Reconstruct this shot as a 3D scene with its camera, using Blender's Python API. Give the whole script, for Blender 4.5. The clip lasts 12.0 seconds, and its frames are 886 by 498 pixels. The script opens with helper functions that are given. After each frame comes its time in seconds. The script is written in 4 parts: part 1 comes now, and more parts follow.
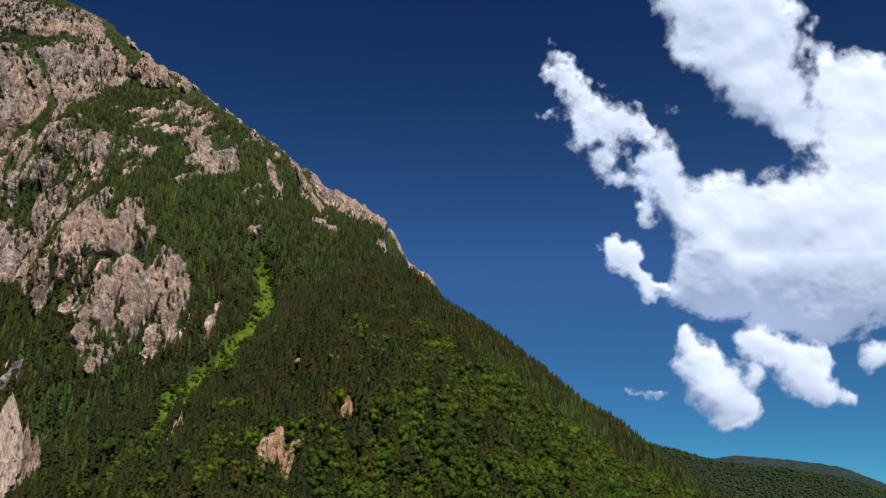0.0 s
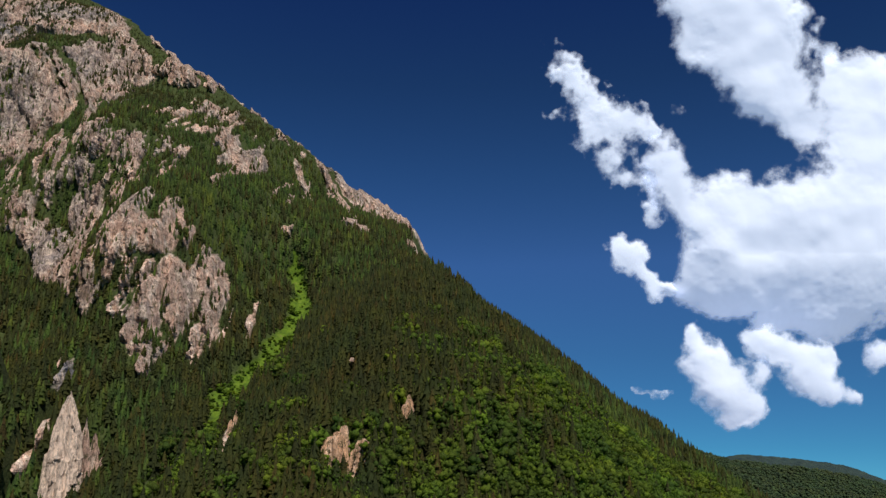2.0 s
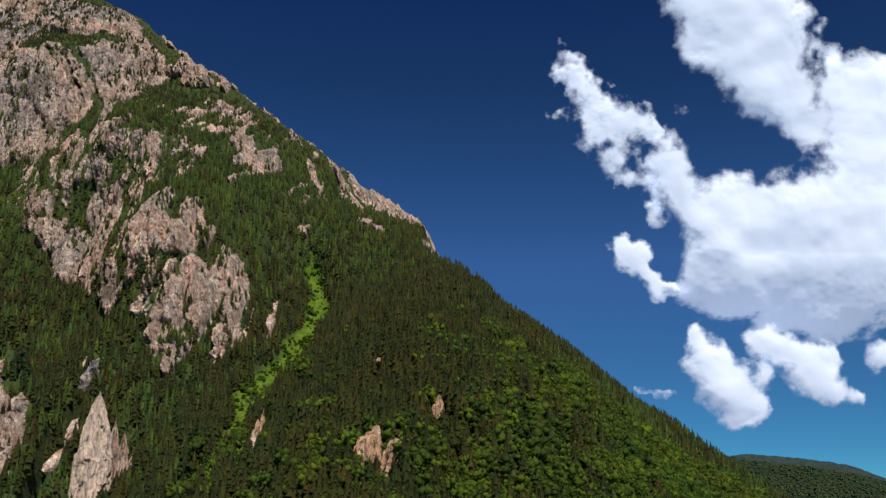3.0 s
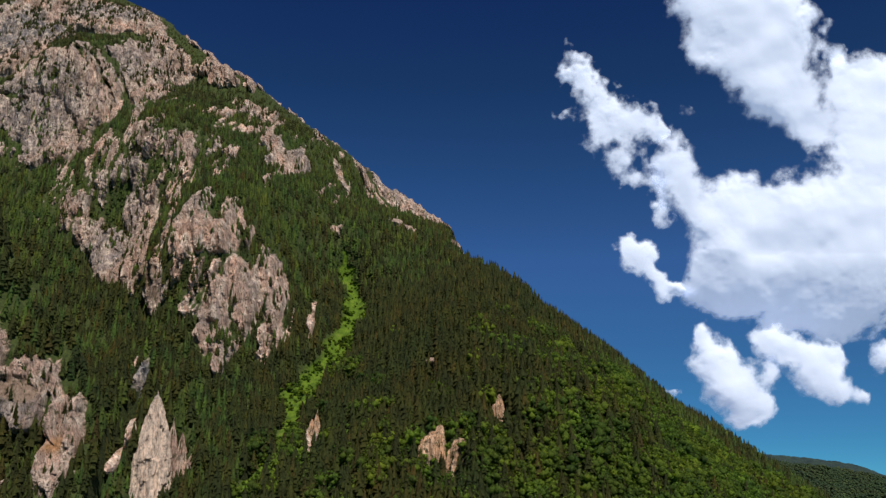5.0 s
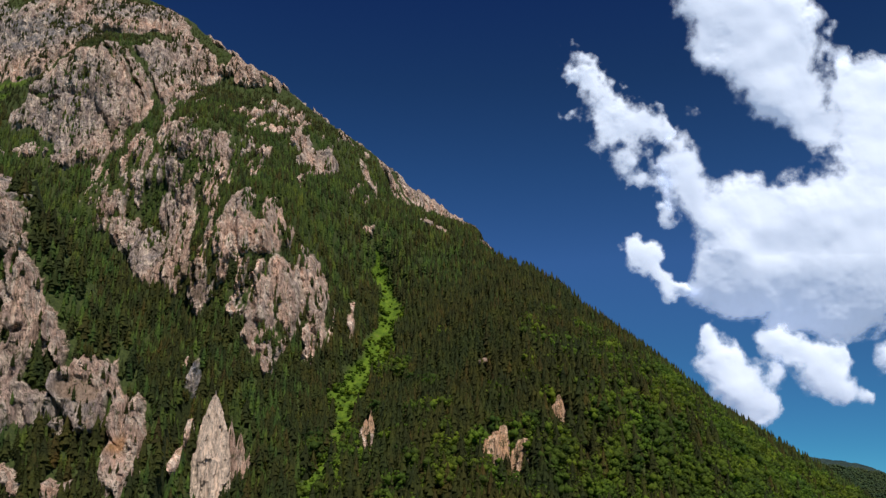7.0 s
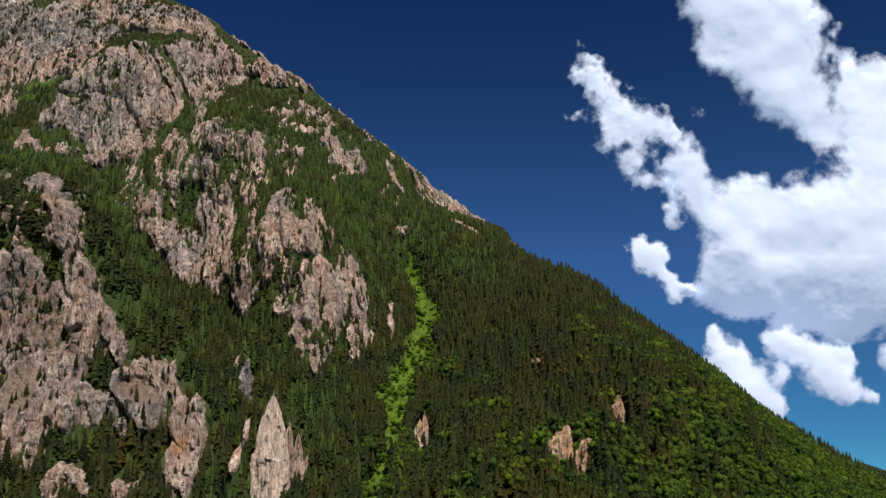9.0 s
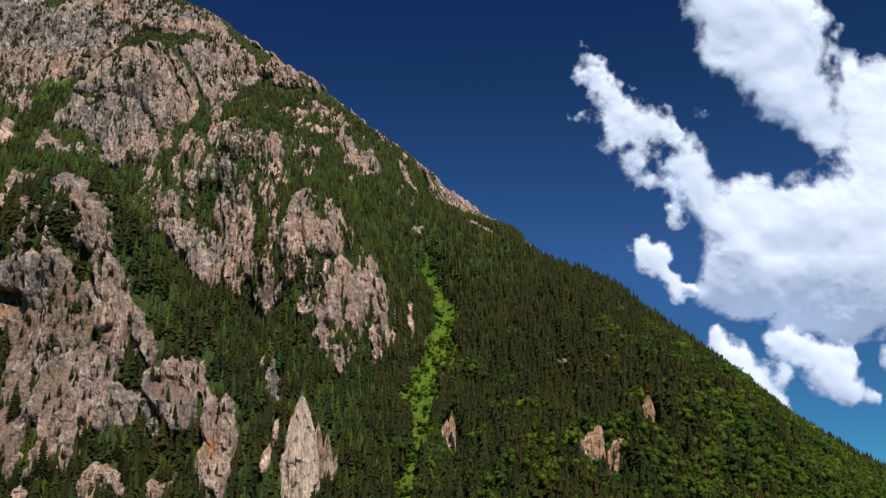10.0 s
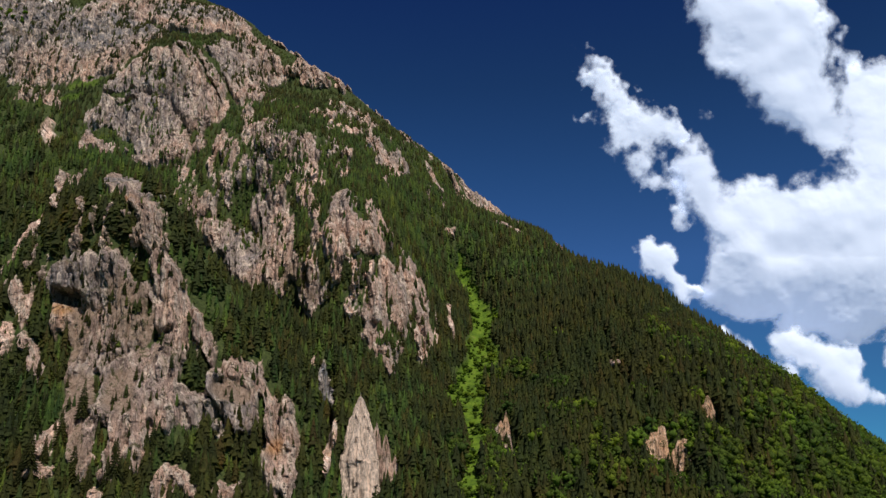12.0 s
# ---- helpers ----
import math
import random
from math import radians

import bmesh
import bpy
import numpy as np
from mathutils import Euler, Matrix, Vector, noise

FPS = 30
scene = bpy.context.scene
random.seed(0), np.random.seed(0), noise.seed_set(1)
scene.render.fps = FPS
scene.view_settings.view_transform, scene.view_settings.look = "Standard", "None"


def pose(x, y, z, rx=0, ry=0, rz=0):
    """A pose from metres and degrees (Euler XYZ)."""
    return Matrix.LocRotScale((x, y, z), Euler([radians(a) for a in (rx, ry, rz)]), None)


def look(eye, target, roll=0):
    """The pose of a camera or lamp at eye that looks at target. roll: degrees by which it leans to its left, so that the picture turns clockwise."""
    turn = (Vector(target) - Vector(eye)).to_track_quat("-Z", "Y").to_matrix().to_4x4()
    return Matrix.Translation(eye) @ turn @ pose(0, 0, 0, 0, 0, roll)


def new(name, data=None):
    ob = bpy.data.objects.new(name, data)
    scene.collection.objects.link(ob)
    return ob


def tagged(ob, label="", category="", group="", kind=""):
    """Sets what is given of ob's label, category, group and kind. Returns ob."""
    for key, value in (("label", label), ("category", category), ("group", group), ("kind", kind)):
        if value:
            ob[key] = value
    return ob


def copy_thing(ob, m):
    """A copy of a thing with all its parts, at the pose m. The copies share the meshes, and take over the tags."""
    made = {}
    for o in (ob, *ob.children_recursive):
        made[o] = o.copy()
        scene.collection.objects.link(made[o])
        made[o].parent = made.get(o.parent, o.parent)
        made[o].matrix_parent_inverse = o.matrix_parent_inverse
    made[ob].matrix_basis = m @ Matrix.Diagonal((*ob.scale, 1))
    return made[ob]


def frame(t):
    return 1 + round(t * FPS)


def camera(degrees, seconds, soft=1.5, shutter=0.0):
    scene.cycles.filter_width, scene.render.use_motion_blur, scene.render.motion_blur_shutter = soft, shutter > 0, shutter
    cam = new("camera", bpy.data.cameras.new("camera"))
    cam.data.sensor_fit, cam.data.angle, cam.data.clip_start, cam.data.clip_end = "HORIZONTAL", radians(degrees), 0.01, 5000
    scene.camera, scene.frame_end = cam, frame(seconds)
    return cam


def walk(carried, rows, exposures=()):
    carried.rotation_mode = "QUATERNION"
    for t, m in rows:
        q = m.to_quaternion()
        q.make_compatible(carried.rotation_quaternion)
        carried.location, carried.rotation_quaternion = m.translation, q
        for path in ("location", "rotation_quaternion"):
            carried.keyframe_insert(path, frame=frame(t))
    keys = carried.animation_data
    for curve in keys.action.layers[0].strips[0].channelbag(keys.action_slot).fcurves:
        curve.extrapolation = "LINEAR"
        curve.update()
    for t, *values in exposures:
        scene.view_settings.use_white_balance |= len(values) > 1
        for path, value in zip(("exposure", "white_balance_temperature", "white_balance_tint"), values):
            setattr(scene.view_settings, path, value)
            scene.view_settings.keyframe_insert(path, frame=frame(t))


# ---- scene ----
# ---- camera and its way: a flight to the left along the mountain, level with the valley rim ----
cam = camera(55.0, 12.0, soft=1.38)
EYE, LENGTH, TILT = 150.0, 450.0, 16.25


def flight(t):
    s = t / 12.0
    x = -LENGTH * s + 10.0 * s * (1 - s)
    y = -44.1 * s + 33.5 * s * s
    z = EYE - 1.26 * s + 0.49 * s * s
    yaw = -2.558 * s - 0.300 * s * s
    pitch = TILT - 0.475 * s + 0.483 * s * s
    roll = -0.211 * s - 0.180 * s * s
    return pose(x, y, z, 90 + pitch, 0, yaw) @ pose(0, 0, 0, 0, 0, roll)


walk(cam, [(0.5 * k, flight(0.5 * k)) for k in range(25)])

# ---- sky, sun, exposure ----
SUN_FROM = Vector((0.18, -0.62, 0.76)).normalized()
world = bpy.data.worlds.new("sky")
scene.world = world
world.use_nodes = True
wn, wl = world.node_tree.nodes, world.node_tree.links
sky = wn.new("ShaderNodeTexSky")
sky.sky_type = "NISHITA"
sky.sun_disc = False
sky.sun_elevation = math.asin(SUN_FROM.z)
sky.sun_rotation = math.atan2(SUN_FROM.x, SUN_FROM.y)
sky.altitude = 9000
sky.air_density, sky.dust_density, sky.ozone_density = 1.0, 0.0, 1.0
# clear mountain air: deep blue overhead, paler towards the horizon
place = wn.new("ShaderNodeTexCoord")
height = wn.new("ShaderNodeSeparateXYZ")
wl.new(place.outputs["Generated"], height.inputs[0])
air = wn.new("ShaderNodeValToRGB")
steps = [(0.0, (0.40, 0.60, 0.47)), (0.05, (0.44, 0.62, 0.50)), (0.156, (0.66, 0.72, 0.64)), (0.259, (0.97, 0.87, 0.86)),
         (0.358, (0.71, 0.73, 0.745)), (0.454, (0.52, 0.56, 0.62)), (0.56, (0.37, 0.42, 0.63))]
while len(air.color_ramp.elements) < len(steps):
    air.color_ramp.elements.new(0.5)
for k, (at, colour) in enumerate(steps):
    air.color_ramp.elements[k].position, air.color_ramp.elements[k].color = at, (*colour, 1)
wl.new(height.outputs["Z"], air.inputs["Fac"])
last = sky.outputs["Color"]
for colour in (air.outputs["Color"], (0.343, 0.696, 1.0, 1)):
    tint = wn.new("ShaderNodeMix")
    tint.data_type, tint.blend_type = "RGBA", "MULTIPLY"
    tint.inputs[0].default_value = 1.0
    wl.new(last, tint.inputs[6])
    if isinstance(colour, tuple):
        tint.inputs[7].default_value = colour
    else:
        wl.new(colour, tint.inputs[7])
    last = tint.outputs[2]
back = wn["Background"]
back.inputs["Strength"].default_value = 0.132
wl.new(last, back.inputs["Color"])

sun = new("sun", bpy.data.lights.new("sun", "SUN"))
sun.data.energy, sun.data.angle, sun.data.color = 4.5, radians(0.53), (1.0, 0.93, 0.82)
sun.matrix_world = look(SUN_FROM * 900, (0, 0, 0))
scene.view_settings.exposure = 0.0


# ---- noise and mesh helpers ----
TABLE = np.random.RandomState(7).rand(64, 256, 256)


def vnoise(a, b, seed):
    """Smooth noise from 0 to 1 on a plane with a lattice of 1."""
    ia, ib = np.floor(a).astype(int), np.floor(b).astype(int)
    fa, fb = a - ia, b - ib
    fa, fb = fa * fa * (3 - 2 * fa), fb * fb * (3 - 2 * fb)
    tab = TABLE[seed % 64]
    i0, i1, j0, j1 = ia % 256, (ia + 1) % 256, ib % 256, (ib + 1) % 256
    low = tab[i0, j0] * (1 - fa) + tab[i1, j0] * fa
    high = tab[i0, j1] * (1 - fa) + tab[i1, j1] * fa
    return low * (1 - fb) + high * fb


def fbm(a, b, seed, octaves=4, gain=0.5):
    """Fractal noise, about -1 to 1."""
    total, size, norm = 0.0, 1.0, 0.0
    for k in range(octaves):
        total = total + size * (2 * vnoise(a * 2 ** k + 17.3 * k, b * 2 ** k + 5.1 * k, seed + k) - 1)
        norm += size
        size *= gain
    return total / norm


def ridged(a, b, seed, octaves=3):
    total, size, norm = 0.0, 1.0, 0.0
    for k in range(octaves):
        total = total + size * (1 - np.abs(2 * vnoise(a * 2 ** k + 9.7 * k, b * 2 ** k + 3.3 * k, seed + k) - 1) * 2)
        norm += size
        size *= 0.5
    return total / norm


def blocks(a, b, seed):
    """Broken rock: cells of about 1, each a flat facet with its own height and lean, about -1 to 1."""
    ia, ib = np.floor(a).astype(int), np.floor(b).astype(int)
    best, height = np.full(a.shape, 9.0), np.zeros(a.shape)
    for da in (-1, 0, 1):
        for db in (-1, 0, 1):
            i, j = (ia + da) % 256, (ib + db) % 256
            ca = ia + da + TABLE[seed % 64][i, j] - a
            cb = ib + db + TABLE[(seed + 1) % 64][i, j] - b
            d = ca * ca + cb * cb
            lean = 1.6 * (TABLE[(seed + 3) % 64][i, j] - 0.5) * ca + 1.6 * (TABLE[(seed + 4) % 64][i, j] - 0.5) * cb
            h = 1.5 * (TABLE[(seed + 2) % 64][i, j] - 0.5) + lean
            height = np.where(d < best, h, height)
            best = np.minimum(best, d)
    return height


def sstep(a, b, x):
    q = np.clip((x - a) / (b - a), 0, 1)
    return q * q * (3 - 2 * q)


def raw_mesh(name, verts, faces, mat, smooth=False, **layers):
    """A mesh from arrays; faces all of one size. layers: a float for each vertex."""
    me = bpy.data.meshes.new(name)
    faces = np.ascontiguousarray(faces, dtype=np.int32)
    n, k = faces.shape
    me.vertices.add(len(verts))
    me.vertices.foreach_set("co", np.ascontiguousarray(verts, dtype=np.float32).ravel())
    me.loops.add(n * k)
    me.loops.foreach_set("vertex_index", faces.ravel())
    me.polygons.add(n)
    me.polygons.foreach_set("loop_start", np.arange(0, n * k, k, dtype=np.int32))
    me.polygons.foreach_set("use_smooth", np.full(n, smooth, dtype=bool))
    for key, values in layers.items():
        me.attributes.new(key, "FLOAT", "POINT").data.foreach_set("value", np.ascontiguousarray(values, dtype=np.float32))
    me.materials.append(mat)
    me.update(calc_edges=True)
    return me


def part(name, mesh, parent, label=""):
    ob = new(name, mesh)
    ob.parent = parent
    return tagged(ob, label)


def used(verts, faces, *layers):
    """Only the points that the faces use."""
    keep, inverse = np.unique(faces, return_inverse=True)
    return (verts[keep], inverse.reshape(faces.shape), *[v[keep] for v in layers])


# ---- materials ----
def material(name, rough=0.9):
    m = bpy.data.materials.new(name)
    m.use_nodes = True
    b = m.node_tree.nodes["Principled BSDF"]
    b.inputs["Roughness"].default_value = rough
    b.inputs["Specular IOR Level"].default_value = 0.25
    return m, m.node_tree.nodes, m.node_tree.links, b


def noise_node(n, l, scale, detail=4, stretch=(1, 1, 1), rough=0.55):
    g = n.new("ShaderNodeNewGeometry")
    mp = n.new("ShaderNodeMapping")
    mp.inputs["Scale"].default_value = stretch
    t = n.new("ShaderNodeTexNoise")
    t.inputs["Scale"].default_value, t.inputs["Detail"].default_value, t.inputs["Roughness"].default_value = scale, detail, rough
    l.new(g.outputs["Position"], mp.inputs["Vector"])
    l.new(mp.outputs["Vector"], t.inputs["Vector"])
    return t.outputs["Fac"]


def ramp(n, l, fac, stops):
    r = n.new("ShaderNodeValToRGB")
    e = r.color_ramp.elements
    while len(e) < len(stops):
        e.new(0.5)
    for k, (at, c) in enumerate(stops):
        e[k].position, e[k].color = at, (*c, 1)
    l.new(fac, r.inputs["Fac"])
    return r.outputs["Color"]


def mix(n, l, fac, a, b, blend="MIX"):
    m = n.new("ShaderNodeMix")
    m.data_type, m.blend_type = "RGBA", blend
    for slot, v in ((0, fac), (6, a), (7, b)):
        if isinstance(v, (int, float)):
            m.inputs[slot].default_value = v
        elif isinstance(v, tuple):
            m.inputs[slot].default_value = (*v, 1)
        else:
            l.new(v, m.inputs[slot])
    return m.outputs[2]


def layer(n, key):
    a = n.new("ShaderNodeAttribute")
    a.attribute_name = key
    return a.outputs["Fac"]


def grey(v):
    return (v, v, v)


def bump(n, l, b, height, strength, distance):
    bp = n.new("ShaderNodeBump")
    bp.inputs["Strength"].default_value, bp.inputs["Distance"].default_value = strength, distance
    l.new(height, bp.inputs["Height"])
    l.new(bp.outputs["Normal"], b.inputs["Normal"])


def rock_colour(n, l, warm=0.0, chalk=0.0):
    """Weathered limestone: pink-tan, grey and rusty patches, upright streaks, and clefts with their shade painted in.
    """
    big = noise_node(n, l, 0.014, 4, (1, 1, 0.6))
    c = ramp(n, l, big, [(0.36, (0.49, 0.39, 0.355)), (0.46, (0.70, 0.49, 0.40)), (0.66, (0.83, 0.55, 0.43))])
    if chalk:
        c = ramp(n, l, big, [(0.36, (0.80, 0.59, 0.47)), (0.46, (0.88, 0.66, 0.53)), (0.66, (0.90, 0.67, 0.53))])
    slate = ramp(n, l, noise_node(n, l, 0.03, 5, (0.6, 0.6, 1.6), 0.6), [(0.42, (0.37, 0.33, 0.32)), (0.58, (0.272, 0.282, 0.322))])
    c = mix(n, l, layer(n, "cool"), c, slate)
    rust = ramp(n, l, noise_node(n, l, 0.035, 5), [(0.62 - warm, grey(0)), (0.76 - warm, grey(1))])
    c = mix(n, l, rust, c, (0.70, 0.44, 0.295))
    pale = ramp(n, l, noise_node(n, l, 0.09, 5, (1, 1, 0.3)), [(0.49 - chalk, grey(0)), (0.60 - chalk, grey(0.85))])
    c = mix(n, l, pale, c, (0.92, 0.74, 0.62) if chalk else (0.93, 0.77, 0.655))
    if warm > 0.2:
        c = mix(n, l, 0.6, c, (0.97, 0.61, 0.38))
    dry = ramp(n, l, noise_node(n, l, 0.022, 6, (1, 1, 1), 0.62), [(0.56, grey(0)), (0.68, grey(0.0 if chalk else 0.65))])
    c = mix(n, l, dry, c, (0.27, 0.19, 0.12))
    band = ramp(n, l, noise_node(n, l, 0.085, 6, (1, 1, 0.15), 0.6), [(0.36, (0.52, 0.49, 0.47)), (0.50, (0.94, 0.92, 0.90)), (0.62, (1.24, 1.19, 1.13))])
    c = mix(n, l, 0.8 - 1.2 * chalk, c, band, "MULTIPLY")
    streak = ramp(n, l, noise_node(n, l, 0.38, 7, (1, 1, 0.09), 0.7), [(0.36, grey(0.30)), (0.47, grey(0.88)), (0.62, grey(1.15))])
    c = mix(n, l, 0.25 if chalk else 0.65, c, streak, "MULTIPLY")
    vein = ramp(n, l, noise_node(n, l, 0.6, 6, (1, 1, 0.10), 0.7), [(0.54, grey(0)), (0.62, grey(0.45))])
    c = mix(n, l, vein, c, (0.88, 0.70, 0.57))
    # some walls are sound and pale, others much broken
    # near-black flecks paint the shade inside clefts
    cleft_shade = ramp(n, l, noise_node(n, l, 0.45, 7, (1, 1, 0.20), 0.78), [(0.425, grey(0.03)), (0.462, grey(0.92)), (0.7, grey(1.25))])
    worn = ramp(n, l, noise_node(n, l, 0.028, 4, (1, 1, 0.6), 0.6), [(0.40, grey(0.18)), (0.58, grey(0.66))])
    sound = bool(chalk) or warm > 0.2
    c = mix(n, l, 0.5 if sound else worn, c, cleft_shade, "MULTIPLY")
    # dark lines paint the shade inside cracks
    crack_shade = ramp(n, l, noise_node(n, l, 0.075, 8, (1, 1, 0.42), 0.68), [(0.470, grey(1.05)), (0.494, grey(0.18)), (0.506, grey(0.18)), (0.530, grey(1.0))])
    c = mix(n, l, 0.45 if sound else 0.5, c, crack_shade, "MULTIPLY")
    # brown scree and dry grass
    soil = ramp(n, l, noise_node(n, l, 0.35, 7, (1, 1, 0.6), 0.7), [(0.34, (0.17, 0.12, 0.065)), (0.5, (0.37, 0.255, 0.185)), (0.66, (0.50, 0.37, 0.29))])
    c = mix(n, l, layer(n, "soil"), c, soil)
    # shade under ledges, likewise painted as level dark lines
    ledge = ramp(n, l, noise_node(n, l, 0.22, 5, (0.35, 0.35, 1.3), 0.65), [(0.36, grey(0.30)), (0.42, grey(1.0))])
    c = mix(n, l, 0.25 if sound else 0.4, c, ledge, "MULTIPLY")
    # tufts of grass and dwarf shrubs in the cracks
    tuft = ramp(n, l, noise_node(n, l, 0.16, 9, (1, 1, 0.7), 0.75), [(0.552, grey(0)), (0.59, grey(0.0 if chalk else 0.9))])
    c = mix(n, l, tuft, c, (0.085, 0.085, 0.030))
    return c if sound else mix(n, l, 1.0, c, (0.90, 0.91, 0.93), "MULTIPLY")


def make_rock(name, warm=0.0, chalk=0.0):
    m, n, l, b = material(name, 0.92)
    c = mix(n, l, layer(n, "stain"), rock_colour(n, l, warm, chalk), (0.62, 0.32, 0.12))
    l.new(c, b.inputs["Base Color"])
    bump(n, l, b, noise_node(n, l, 0.30, 10, (1, 1, 0.30), 0.75), 1.0, 6.0)
    return m


ROCK = make_rock("limestone")
RUSTY = make_rock("rusty limestone", 0.42)
CHALKY = make_rock("chalky limestone", 0.08, 0.30)

# slope under the trees: dark needle litter and undergrowth, grass in the gully, stone where it crops out
SLOPE, n, l, b = material("forest floor", 0.95)
floor_c = ramp(n, l, noise_node(n, l, 0.22, 8, (1, 1, 1), 0.72), [(0.36, (0.026, 0.037, 0.012)), (0.5, (0.042, 0.058, 0.016)), (0.62, (0.062, 0.080, 0.022)), (0.74, (0.095, 0.085, 0.040))])
grass_c = ramp(n, l, noise_node(n, l, 0.07, 7, (1, 1, 1), 0.7), [(0.32, (0.030, 0.060, 0.008)), (0.46, (0.070, 0.125, 0.009)), (0.58, (0.110, 0.180, 0.012)), (0.72, (0.15, 0.14, 0.05))])
c = mix(n, l, layer(n, "grass"), floor_c, grass_c)
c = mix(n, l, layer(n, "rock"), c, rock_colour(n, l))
l.new(c, b.inputs["Base Color"])
bump(n, l, b, noise_node(n, l, 0.25, 6), 0.8, 3.0)


def make_leaf(name, dark, light, soft=0.0, dry=None):
    m, n, l, b = material(name, 0.75)
    c = ramp(n, l, layer(n, "tint"), [(0.0, dark), (0.7, tuple(0.35 * p + 0.65 * q for p, q in zip(dark, light))), (1.0, dry or light)])
    spots = ramp(n, l, noise_node(n, l, 0.9, 3), [(0.3, grey(0.55)), (0.7, grey(1.35))])
    patch = ramp(n, l, noise_node(n, l, 0.012, 3), [(0.35, (1.15, 1.0, 0.85)), (0.65, (0.9, 1.05, 1.0))])
    stand = ramp(n, l, noise_node(n, l, 0.045, 3), [(0.36, (0.70, 0.72, 0.80)), (0.50, (1.0, 1.0, 1.0)), (0.64, (1.30, 1.22, 1.0))])
    patch = mix(n, l, 1.0, patch, stand, "MULTIPLY")
    c = mix(n, l, 1.0, mix(n, l, 1.0, c, spots, "MULTIPLY"), patch, "MULTIPLY")
    l.new(c, b.inputs["Base Color"])
    bump(n, l, b, noise_node(n, l, 0.7, 4, (1, 1, 1), 0.7), 1.0, 1.6)
    if soft:
        through_leaf = n.new("ShaderNodeBsdfTranslucent")
        both = n.new("ShaderNodeMixShader")
        both.inputs[0].default_value = soft
        l.new(mix(n, l, 1.0, c, (1.5, 1.5, 0.9), "MULTIPLY"), through_leaf.inputs["Color"])
        l.new(b.outputs[0], both.inputs[1])
        l.new(through_leaf.outputs[0], both.inputs[2])
        l.new(both.outputs[0], n["Material Output"].inputs["Surface"])
    return m


SPRUCE = make_leaf("spruce needles", (0.041, 0.055, 0.019), (0.084, 0.095, 0.022), 0.46, (0.090, 0.068, 0.024))
BROAD = make_leaf("beech leaves", (0.052, 0.095, 0.020), (0.174, 0.260, 0.028), 0.46)
SHRUB = make_leaf("bright shrub leaves", (0.058, 0.110, 0.010), (0.15, 0.240, 0.012), 0.45)
HIGH_LEAF = make_leaf("mountain leaves", (0.050, 0.088, 0.024), (0.118, 0.172, 0.034), 0.42)
# leaves beyond the spur, with distance haze mixed into their green
HAZED_LEAF = make_leaf("leaves tinted with haze", (0.036, 0.064, 0.034), (0.068, 0.102, 0.046), 0.3)
SNOW, n, l, b = material("old snow", 0.6)
l.new(ramp(n, l, noise_node(n, l, 0.5, 5), [(0.35, (0.72, 0.74, 0.78)), (0.6, (0.86, 0.87, 0.90))]), b.inputs["Base Color"])
bump(n, l, b, noise_node(n, l, 0.3, 4), 0.5, 0.6)
BARK, n, l, b = material("bark", 0.9)
l.new(ramp(n, l, noise_node(n, l, 1.5, 4, (1, 1, 0.2)), [(0.3, (0.05, 0.035, 0.025)), (0.7, (0.14, 0.10, 0.075))]), b.inputs["Base Color"])

FAR_WOOD, n, l, b = material("far woods", 0.95)
c = ramp(n, l, noise_node(n, l, 0.05, 6, (1, 1, 1), 0.7), [(0.32, (0.020, 0.040, 0.018)), (0.52, (0.045, 0.080, 0.028)), (0.72, (0.085, 0.125, 0.040))])
l.new(c, b.inputs["Base Color"])
bump(n, l, b, noise_node(n, l, 0.06, 5), 1.0, 14.0)
# distance haze and cloud shade are put into this hill's colour
HAZE_TINTED, n, l, b = material("far woods tinted with haze", 0.95)
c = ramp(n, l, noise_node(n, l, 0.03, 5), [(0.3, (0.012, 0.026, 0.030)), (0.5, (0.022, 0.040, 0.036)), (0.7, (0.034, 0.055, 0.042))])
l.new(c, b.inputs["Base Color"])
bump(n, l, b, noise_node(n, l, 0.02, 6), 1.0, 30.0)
MEADOW, n, l, b = material("valley meadow", 0.95)
c = ramp(n, l, noise_node(n, l, 0.01, 6), [(0.3, (0.035, 0.065, 0.018)), (0.7, (0.085, 0.12, 0.035))])
l.new(c, b.inputs["Base Color"])
bump(n, l, b, noise_node(n, l, 0.3, 5), 0.5, 1.0)

# ---- the mountain: a steep face whose depth follows its height, and a rock buttress in front of it ----
# landforms: place along the face, height, and how far the ground stands back (minus: forward), in metres
FOOT = [(-520, 150, 9), (-280, 150, -3), (-160, 150, -51), (-40, 150, 5), (80, 150, -73), (320, 150, -72), (-520, 260, -38),
        (-400, 260, 116), (-280, 260, 17), (-160, 260, 3), (-40, 260, -108), (80, 260, -46), (200, 260, -15), (320, 260, 32),
        (-640, 370, 91), (-400, 370, 59), (-280, 370, 75), (-160, 370, -95), (80, 370, -46), (200, 370, 6)]
WAIST = [(-760, 480, 52), (-640, 480, 18), (-520, 480, -56), (-400, 480, 74), (-280, 480, 88), (-40, 480, -88), (80, 480, -39),
         (-760, 590, 31), (-640, 590, 81), (-520, 590, -132), (-400, 590, 142), (-40, 590, 25), (-880, 700, 15), (-880, 810, 42),
         (-640, 810, -57), (-520, 810, 7), (-400, 810, 58), (-280, 810, 83), (-160, 810, 123)]
